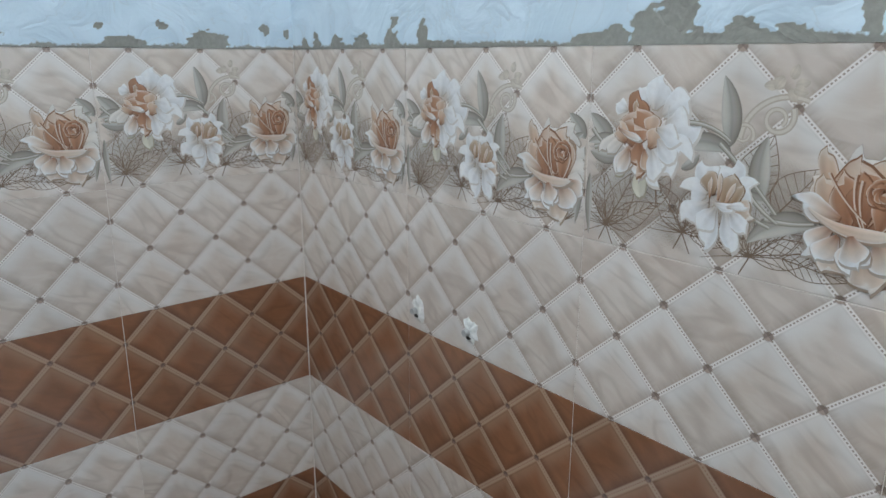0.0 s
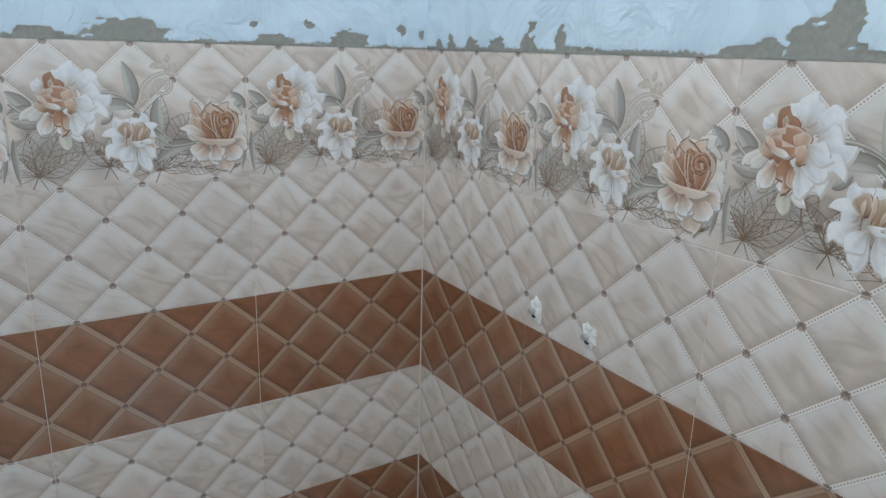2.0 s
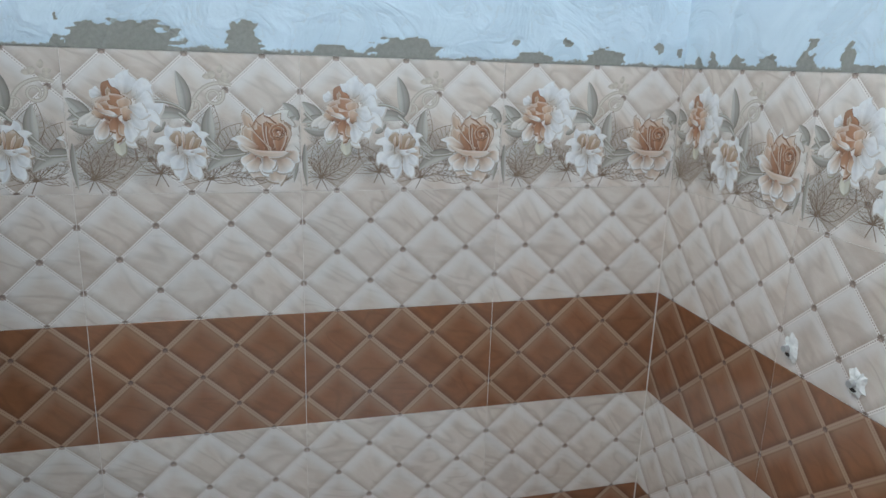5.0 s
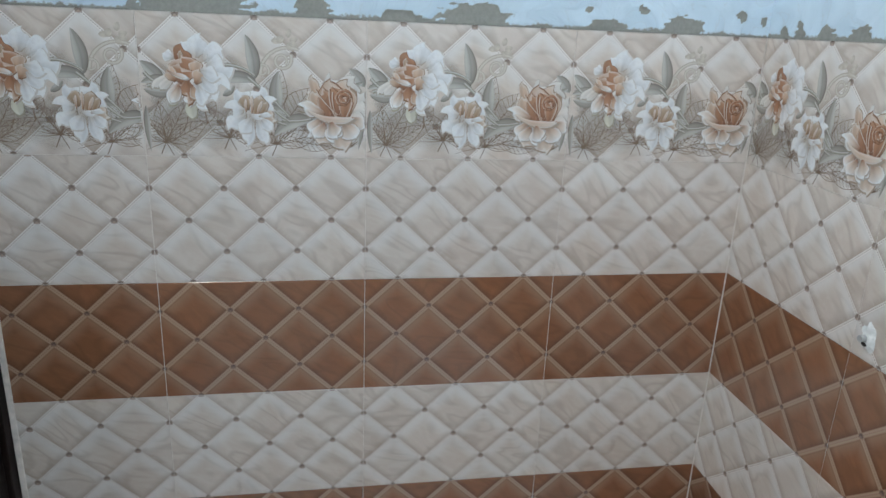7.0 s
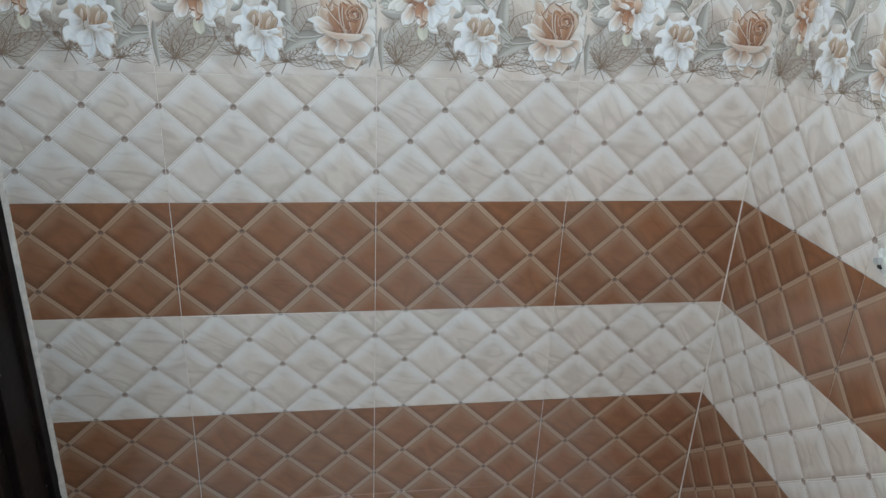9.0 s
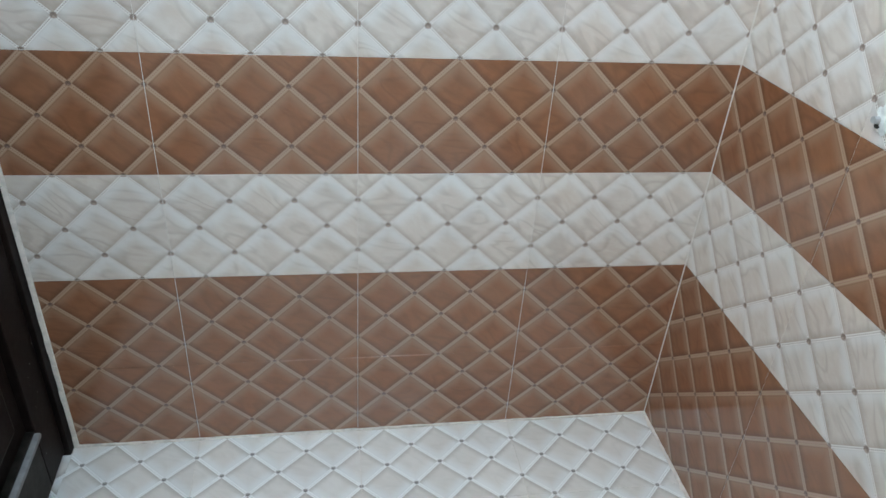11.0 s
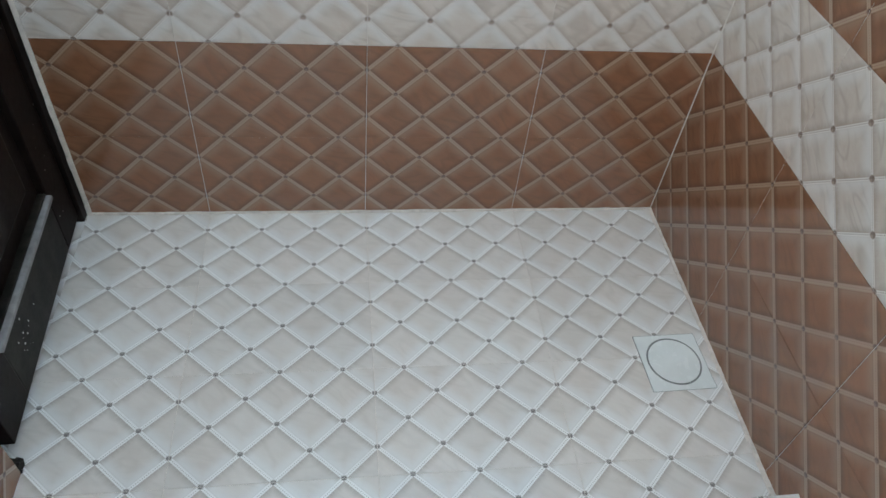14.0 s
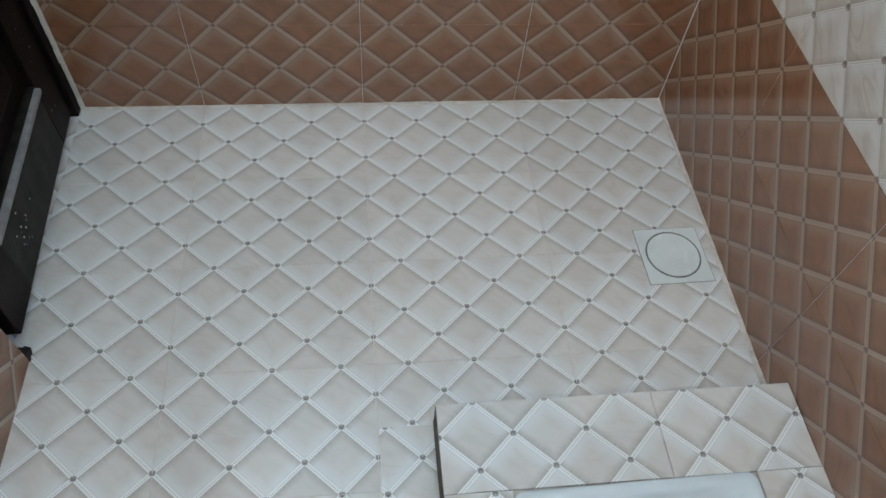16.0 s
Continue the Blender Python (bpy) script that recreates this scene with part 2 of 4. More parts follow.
wall_back = structure("wall_back", boxed((LEFT_END - 0.2, 0.0012, 0.0), (0.12, 0.12, CEILING_Z)), GROUT, "back wall tiled in cream and brown quilt-pattern tiles below white putty")
right_u = Vector((-LEAN_R, -1.0, 0.0)).normalized()
RIGHT = frame_of((0, 0, 0), right_u, (0, 0, 1))
bm = boxed((-0.1, 0.0, -0.12), (2.36, CEILING_Z, -0.0012))
bmesh.ops.transform(bm, matrix=RIGHT, verts=bm.verts)
wall_right = structure("wall_right", bm, GROUT, "right wall tiled in cream and brown quilt-pattern tiles below white putty")
wall_left = structure("wall_left", boxed((LEFT_X - 0.12, SOUTH, 0.0), (LEFT_X - 0.0012, DOOR_END, TILE_TOP)), GROUT, "left wall beside the door, tiled brown at its foot")
def over_door():
    bm = boxed((LEFT_END - 0.2, DOOR_END, 2.06), (LEFT_END - 0.088, 0.0012, CEILING_Z))
    return box(bm, (LEFT_END - 0.2, SOUTH, TILE_TOP), (LEFT_END - 0.088, DOOR_END, CEILING_Z))


wall_over_door = structure("wall_over_door", over_door(), CEIL, "white painted wall above the door")
bm = bmesh.new()
FILL_GAP = (-1.40, -0.15, 1.90, 2.90)     # opening added for the fill lamp: x from, x to, z from, z to
box(bm, (LEFT_END - 0.2, SOUTH - 0.12, 0.0), (0.2, SOUTH, FILL_GAP[2]))
box(bm, (LEFT_END - 0.2, SOUTH - 0.12, FILL_GAP[3]), (0.2, SOUTH, CEILING_Z))
box(bm, (LEFT_END - 0.2, SOUTH - 0.12, FILL_GAP[2]), (FILL_GAP[0], SOUTH, FILL_GAP[3]))
box(bm, (FILL_GAP[1], SOUTH - 0.12, FILL_GAP[2]), (0.2, SOUTH, FILL_GAP[3]))
wall_front = structure("wall_front", bm, CEIL, "unseen plain painted wall with an opening added for a fill lamp")
ceiling = structure("ceiling", boxed((LEFT_END - 0.2, SOUTH - 0.12, CEILING_Z), (0.2, 0.12, CEILING_Z + 0.1)), CEIL, "plain white painted ceiling")
floor = structure("floor", boxed((-1.75, SOUTH - 0.12, -0.12), (0.2, 0.12, FLOOR_Z - 0.0012)), GROUT, "glossy cream quilt-pattern tiled bathroom floor")

# Added area lamp, out of view, that fills the room with soft light.
area_lamp("added_fill_light", ((FILL_GAP[0] + FILL_GAP[1]) / 2, SOUTH - 0.02, (FILL_GAP[2] + FILL_GAP[3]) / 2), ((FILL_GAP[0] + FILL_GAP[1]) / 2, 0, 1.6), FILL_GAP[1] - FILL_GAP[0], FILL_GAP[3] - FILL_GAP[2], FILL_WATTS, (0.82, 0.93, 1.0))

# ---- flower print of the top course ----
class Print:
    """Collects the shapes of one printed tile, each a hair above the one before."""

    def __init__(self):
        self.verts, self.faces, self.tints, self.level = [], [], [], 0.0

    def rise(self, step=0.000011):
        self.level += step

    def sheet(self, rows, tint_rows, step=0.000011):
        base, n = len(self.verts), len(rows[0])
        for row, tints in zip(rows, tint_rows):
            self.verts += [(x, y, self.level + (len(self.verts) - base) / n * 0.0000005) for x, y in row]
            self.tints += tints
        for i in range(len(rows) - 1):
            for j in range(n - 1):
                a = base + i * n + j
                self.faces.append((a, a + n, a + n + 1, a + 1))
        self.rise(step)

    def petal(self, x, y, angle, length, width, root, body, tip, bend=0.0, point=0.6, wave=0.0, edge=None, seed=0):
        """A petal or leaf from its root at x, y; bend curls it sideways, point sharpens its tip."""
        rnd = random.Random(seed)
        phase = rnd.uniform(0, 6)
        rows, tints = [], []
        steps, across = 14, 7
        px, py, a = x, y, radians(angle)
        for i in range(steps + 1):
            f = i / steps
            half = width * 0.5 * (math.sin(math.pi * min(1.0, f ** 0.8 * 0.93 + 0.07)) ** point if f < 1 else 0.0)
            half *= 1 + wave * math.sin(f * 11 + phase)
            row, tr = [], []
            for j in range(across):
                k = j / (across - 1) * 2 - 1
                shove = wave * 0.25 * width * math.sin(k * 5 + f * 6 + phase) * f * (1 - f**4)
                row.append((px - math.sin(a) * half * k + math.cos(a) * shove, py + math.cos(a) * half * k + math.sin(a) * shove))
                c = [r + (b - r) * min(1, f * 2) for r, b in zip(root, body)] if f < 0.5 else [b + (t - b) * (f * 2 - 1) for b, t in zip(body, tip)]
                if edge:
                    e = abs(k) ** 3
                    c = [v + (w - v) * e for v, w in zip(c, edge)]
                tone = 1 + 0.09 * k + 0.05 * math.sin(k * 11 + phase)
                tr.append((*[v * tone for v in c], 1.0))
            rows.append(row)
            tints.append(tr)
            a += radians(bend) / steps
            px, py = px + math.cos(a) * length / steps, py + math.sin(a) * length / steps
        self.sheet(rows, tints)
        return px, py

    def stroke(self, points, width, tint, taper=0.0):
        """A drawn line through points."""
        rows, n = [], len(points)
        for i, (x, y) in enumerate(points):
            ax, ay = points[max(0, i - 1)]
            bx, by = points[min(n - 1, i + 1)]
            d = math.hypot(bx - ax, by - ay) or 1.0
            half = width * 0.5 * (1 - taper * i / (n - 1))
            rows.append([(x + (by - ay) / d * half, y - (bx - ax) / d * half), (x - (by - ay) / d * half, y + (bx - ax) / d * half)])
        self.sheet(rows, [[(*tint, 1.0)] * 2 for _ in rows], 0.0000012)

    def arc(self, x, y, angle, length, turn, width, tint, taper=0.4, steps=14, tighten=0.0):
        pts, a = [(x, y)], radians(angle)
        for i in range(steps):
            a += radians(turn) / steps * (1 + tighten * i / steps)
            x, y = x + math.cos(a) * length / steps, y + math.sin(a) * length / steps
            pts.append((x, y))
        self.stroke(pts, width, tint, taper)
        return x, y

    def skeleton_leaf(self, x, y, angle, length, width, tint):
        """A leaf drawn only by its outline, midrib and cross-hatched veins."""
        a = radians(angle)
        way, side = Vector((math.cos(a), math.sin(a))), Vector((-math.sin(a), math.cos(a)))
        o = Vector((x, y))
        half = lambda f: width * 0.5 * math.sin(math.pi * f ** 0.75)
        self.stroke([tuple(o + way * length * i / 6) for i in range(7)], 0.0015, tint, 0.5)
        for sign in (-1, 1):
            self.stroke([tuple(o + way * length * i / 12 + side * sign * half(i / 12)) for i in range(13)], 0.0010, tint)
            for i in range(1, 7):
                f = i / 8
                e = min(1.0, f + 0.16)
                self.stroke([tuple(o + way * length * f), tuple(o + way * length * e + side * sign * half(e))], 0.0008, tint)

    def lobe(self, x, y, angle, length, width, tones, bend=0.0, rim=None, seed=0, full=0.66, side=0.14):
        """A rounded flower petal in millimetres: tones from root over body to tip, a lighter rim, one flank in shade."""
        rnd = random.Random(seed)
        wob = [rnd.uniform(-1, 1) for _ in range(4)]
        x, y, length, width = x / 1000, y / 1000, length / 1000, width / 1000
        root, body, tip = tones
        steps, across = 16, 11
        for under in (True, False):
            rows, tints, px, py, a = [], [], x, y, radians(angle)
            grow = 1.06 if under else 1.0
            if under:
                px, py = px + 0.0009, py - 0.0013
            for i in range(steps + 1):
                f = i / steps
                swell = 0.20 + 0.80 * math.sin(math.pi * 0.5 * min(1.0, f / full)) ** 1.3
                close = 1.0 if f < full else max(0.0, 1 - ((f - full) / (1.0001 - full)) ** 2.3) ** 0.62
                half = width * 0.5 * grow * swell * close
                row, tr = [], []
                for j in range(across):
                    k = j / (across - 1) * 2 - 1
                    ruffle = 1 + 0.13 * math.sin(9 * f + wob[0] * 3 + (1.9 if k > 0 else 0.0)) * f
                    push = f * f * width * (0.24 * wob[1] * math.sin(2.5 * k + wob[2]) + 0.15 * wob[3] * math.cos(5 * k) - 0.22 * wob[2] * k)
                    row.append((px - math.sin(a) * half * k * ruffle + math.cos(a) * push, py + math.cos(a) * half * k * ruffle + math.sin(a) * push))
                    c = [r + (v - r) * min(1.0, f * 2.2) for r, v in zip(root, body)] if f < 0.45 else [v + (t - v) * (f - 0.45) / 0.55 for v, t in zip(body, tip)]
                    if under:
                        dusk = 0.80 if body[2] > 0.6 else 0.58
                        c = [v * dusk * s for v, s in zip(c, (1.0, 0.93, 0.86))]
                    else:
                        fold = 0.10 * math.sin(6 * k + wob[3] * 4) * (1 - f * 0.6)
                        c = [v * (1 + side * k * (1 if math.cos(radians(angle)) > 0 else -1) + fold) for v in c]
                        e = max(abs(k) ** 6 * min(1.0, f * 2.0), max(0.0, (f - 0.86) / 0.14))
                        if rim:
                            c = [v + (w - v) * e * 0.85 for v, w in zip(c, rim)]
                    tr.append((*[min(0.84, v) for v in c], 1.0))
                rows.append(row)
                tints.append(tr)
                a += radians(bend) / steps
                px, py = px + math.cos(a) * length * grow / steps, py + math.sin(a) * length * grow / steps
            self.sheet(rows, tints, 0.000006)

    def veil(self, x, y, rx, ry, tint, strength, seed=0):
        """A soft wash of colour that lets the quilt show through."""
        rows, tints = [], []
        for i in range(6):
            r = i / 5
            row, tr = [], []
            for j in range(25):
                a = 2 * math.pi * j / 24
                w = 1 + 0.18 * math.sin(3 * a + seed) + 0.10 * math.sin(5 * a + 2 * seed)
                row.append((x + rx * r * w * math.cos(a), y + ry * r * w * math.sin(a)))
                tr.append((*tint, strength * (1 - r**2.5)))
            rows.append(row)
            tints.append(tr)
        self.sheet(rows, tints, 0.000006)

    def sage_leaf(self, x, y, angle, length, width, bend=0.0):
        """A painted grey-green leaf: dark along one flank and at its root, pale towards the other."""
        x, y, length, width = x / 1000, y / 1000, length / 1000, width / 1000
        rows, tints, px, py, a = [], [], x, y, radians(angle)
        steps, across = 18, 9
        for i in range(steps + 1):
            f = i / steps
            half = width * 0.5 * math.sin(math.pi * f**0.85) ** 0.8 if 0 < f < 1 else 0.0
            row, tr = [], []
            for j in range(across):
                k = j / (across - 1) * 2 - 1
                row.append((px - math.sin(a) * half * k, py + math.cos(a) * half * k))
                shade = 0.5 + 0.5 * k * (1 if bend >= 0 else -1)
                c = [p + (q - p) * shade for p, q in zip(SAGE_DARK, SAGE_PALE)]
                dim = (0.72 + 0.28 * min(1.0, f * 2.4)) * (1 - 0.20 * math.exp(-(k * 5) ** 2)) * (1 - 0.24 * abs(k) ** 8)
                tr.append((*[v * dim for v in c], 1.0))
            rows.append(row)
            tints.append(tr)
            a += radians(bend) / steps
            px, py = px + math.cos(a) * length / steps, py + math.sin(a) * length / steps
        self.sheet(rows, tints, 0.000006)

    def stem(self, x, y, angle, length, turn, width=6.6):
        for w, tint, dy in ((width, SAGE_DARK, -0.0004), (width * 0.62, SAGE, 0.0), (width * 0.25, SAGE_PALE, 0.0005)):
            self.arc(x / 1000, y / 1000 + dy, angle, length / 1000, turn, w / 1000, tint, 0.35, 18)

    def mesh(self, name, u0, u1):
        """The print, cropped to what a cut tile keeps of it."""
        me = bpy.data.meshes.new(name)
        used = []
        for f in self.faces:
            if not all(u0 < self.verts[i][0] < u1 and 0.001 < self.verts[i][1] < 0.247 for i in f):
                continue
            for a, b, c in ((f[0], f[1], f[2]), (f[0], f[2], f[3])):
                (ax, ay, _), (bx, by, _), (cx, cy, _) = self.verts[a], self.verts[b], self.verts[c]
                area = (bx - ax) * (cy - ay) - (by - ay) * (cx - ax)
                if abs(area) > 2e-9:
                    used.append((a, b, c) if area > 0 else (a, c, b))
        keep = sorted({i for f in used for i in f})
        spot = {old: n for n, old in enumerate(keep)}
        me.from_pydata([self.verts[i] for i in keep], [], [tuple(spot[i] for i in f) for f in used])
        tint = me.attributes.new("tint", "FLOAT_COLOR", "POINT")
        tint.data.foreach_set("color", np.array([self.tints[i] for i in keep], dtype=np.float32).ravel())
        me.materials.append(PRINT)
        return me


WHITE, CREAM, PEACH, RUST, DEEP = (0.80, 0.82, 0.84), (0.70, 0.62, 0.55), (0.56, 0.37, 0.26), (0.43, 0.225, 0.138), (0.27, 0.125, 0.073)
SAGE, SAGE_PALE, SAGE_DARK, TWIG, TAUPE = (0.42, 0.395, 0.345), (0.60, 0.57, 0.525), (0.26, 0.235, 0.20), (0.22, 0.155, 0.115), (0.50, 0.44, 0.375)
GHOST = (0.70, 0.67, 0.63)
PETALS = {
    "white": (((0.50, 0.44, 0.39), (0.72, 0.72, 0.73), (0.83, 0.83, 0.84)), WHITE),
    "warm": (((0.34, 0.175, 0.11), (0.60, 0.47, 0.385), (0.80, 0.79, 0.78)), WHITE),
    "ghost": (((0.56, 0.45, 0.37), (0.66, 0.60, 0.55), (0.72, 0.69, 0.66)), GHOST),
    "peach": ((DEEP, PEACH, (0.62, 0.47, 0.37)), CREAM),
    "rust": ((DEEP, (0.39, 0.19, 0.11), (0.45, 0.25, 0.16)), (0.70, 0.58, 0.49)),
    "deep": (((0.20, 0.09, 0.05), (0.31, 0.145, 0.085), RUST), None),
    "cream": ((RUST, (0.56, 0.42, 0.33), (0.70, 0.60, 0.52)), (0.76, 0.72, 0.68)),
    "green": (((0.42, 0.40, 0.30), (0.56, 0.54, 0.44), (0.66, 0.64, 0.56)), None),
    "tan": (((0.27, 0.17, 0.11), (0.40, 0.27, 0.18), (0.52, 0.40, 0.30)), CREAM),
}


def open_rose(d):
    """The large rose: pale outer petals, a rust cup and a tight whorl."""
    rows = (("ghost", 342, 116, 104, 34, 36, 0), ("ghost", 358, 110, 70, 40, 40, -10), ("ghost", 366, 98, 34, 34, 42, 15), ("ghost", 368, 86, 2, 30, 42, 0), ("cream", 322, 94, 150, 40, 26, -20),
            ("peach", 314, 94, 108, 56, 19, -8), ("ghost", 362, 76, -22, 34, 36, 20))
    low = (("cream", 330, 54, 244, 30, 28, -12), ("cream", 350, 50, 276, 32, 34, 12), ("warm", 316, 74, 222, 36, 24, 16), ("warm", 322, 66, 244, 32, 26, -10), ("warm", 372, 76, 322, 30, 30, 10), ("warm", 358, 68, 296, 36, 36, 20), ("warm", 340, 66, 268, 30, 34, 0))
    cup = (("peach", 350, 78, 74, 62, 44, 8), ("rust", 338, 70, 94, 66, 58, 0), ("peach", 324, 78, 122, 50, 28, -10), ("rust", 330, 74, 104, 54, 30, -6), ("peach", 366, 80, 78, 50, 22, 16), ("deep", 342, 74, 96, 50, 28, 0), ("rust", 358, 74, 84, 46, 24, 6))
    for n, (kind, x, y, a, length, width, bend) in enumerate(rows + low + cup):
        d.lobe(x, y, a, length, width, PETALS[kind][0], bend, PETALS[kind][1], 500 + n)
    for n in range(12):
        a, r = 50 * n, 15.5 - 1.1 * n
        d.lobe(357 + r * math.cos(radians(a)), 113 + r * 0.9 * math.sin(radians(a)), a + 100, 24 - 1.3 * n, 8, PETALS["deep" if n % 3 == 0 else "rust"][0], 80, (0.76, 0.66, 0.57) if n % 4 else None, 540 + n)
    # thin folded edges that fall into the cup
    for x, y, a, length, turn in ((331, 130, 262, 62, 42), (337, 124, 262, 50, 34), (305, 128, 300, 62, 22), (373, 106, 262, 34, -28)):
        d.arc(x / 1000 + 0.0016, y / 1000 - 0.0006, a, length / 1000, turn, 0.0034, DEEP, 0.5)
        d.arc(x / 1000, y / 1000, a, length / 1000, turn, 0.0022, (0.62, 0.50, 0.41), 0.5)
    # the front lip and the bright turned petal
    d.lobe(322, 84, 168, 42, 26, PETALS["warm"][0], -8, WHITE, 560)
    d.lobe(290, 90, -40, 90, 13, (CREAM, (0.60, 0.44, 0.34), CREAM), 58, GHOST, 561)
    d.lobe(334, 68, 284, 30, 28, PETALS["warm"][0], 10, WHITE, 562)


def tall_flower(d):
    """The half-open white flower with a rust heart."""
    back = (("green", 84, 112, 268, 42, 20, 10), ("green", 66, 116, 240, 28, 14, -14), ("ghost", 70, 146, 186, 54, 18, 38), ("white", 88, 180, 112, 26, 26, 10), ("white", 98, 178, 82, 36, 38, -8),
            ("white", 110, 172, 34, 38, 40, -6), ("white", 114, 162, 356, 36, 44, 8), ("white", 112, 150, 326, 36, 34, 0), ("white", 104, 140, 304, 42, 32, -6), ("white", 60, 176, 160, 18, 20, 0))
    low = (("white", 94, 136, 286, 44, 30, 8), ("warm", 84, 130, 268, 36, 22, 0), ("warm", 70, 134, 246, 38, 26, -8), ("ghost", 60, 142, 208, 34, 16, 20))
    for n, (kind, x, y, a, length, width, bend) in enumerate(back + low):
        d.lobe(x, y, a, length, width, PETALS[kind][0], bend, PETALS[kind][1], 600 + n)
    for x, y, a, length in ((118, 184, 262, 26), (112, 152, 320, 26), (104, 132, 300, 24), (124, 176, 200, 14)):
        d.arc(x / 1000, y / 1000, a, length / 1000, 18, 0.0016, (0.60, 0.59, 0.58), 0.8)
    heart = (("deep", 75, 158, 92, 36, 30, 0), ("tan", 72, 166, 96, 22, 8, -10), ("rust", 76, 146, 96, 30, 44, 0), ("peach", 91, 146, 66, 26, 22, 20), ("rust", 74, 132, 98, 28, 48, 0), ("peach", 60, 136, 128, 22, 22, -20),
             ("peach", 94, 132, 58, 24, 22, 24), ("rust", 80, 138, 268, 32, 32, 0), ("peach", 88, 130, 276, 26, 14, 6))
    lips = (("warm", 48, 153, 328, 36, 9, 26), ("white", 98, 130, 286, 36, 22, -8), ("warm", 66, 128, 250, 32, 20, -8), ("white", 106, 144, 306, 34, 24, 14), ("white", 104, 156, 340, 30, 26, 0))
    for n, (kind, x, y, a, length, width, bend) in enumerate(heart + lips):
        d.lobe(x, y, a, length, width, PETALS[kind][0], bend, PETALS[kind][1], 640 + n)


def small_flower(d):
    """The small white flower with a tan heart."""
    rows = (("white", 198, 98, 72, 26, 34, 0), ("white", 182, 98, 120, 26, 30, 0), ("white", 208, 92, 24, 22, 28, 10), ("white", 176, 86, 172, 24, 32, 0), ("white", 178, 76, 214, 34, 32, 10), ("cream", 208, 80, 338, 24, 26, 0),
            ("white", 190, 74, 254, 48, 22, 8), ("white", 200, 74, 288, 48, 22, -6), ("white", 206, 72, 314, 28, 20, 0), ("white", 188, 72, 236, 30, 26, 0))
    heart = (("tan", 184, 88, 112, 26, 22, 0), ("tan", 198, 72, 80, 40, 26, 0), ("cream", 190, 82, 84, 30, 6, 8), ("tan", 206, 76, 62, 28, 12, 12), ("cream", 199, 76, 74, 30, 6, -8), ("cream", 180, 84, 96, 22, 5, -10), ("white", 186, 78, 342, 26, 11, 24), ("white", 202, 76, 20, 22, 9, -20))
    for n, (kind, x, y, a, length, width, bend) in enumerate(rows + heart):
        d.lobe(x, y, a, length, width, PETALS[kind][0], bend, PETALS[kind][1], 700 + n)


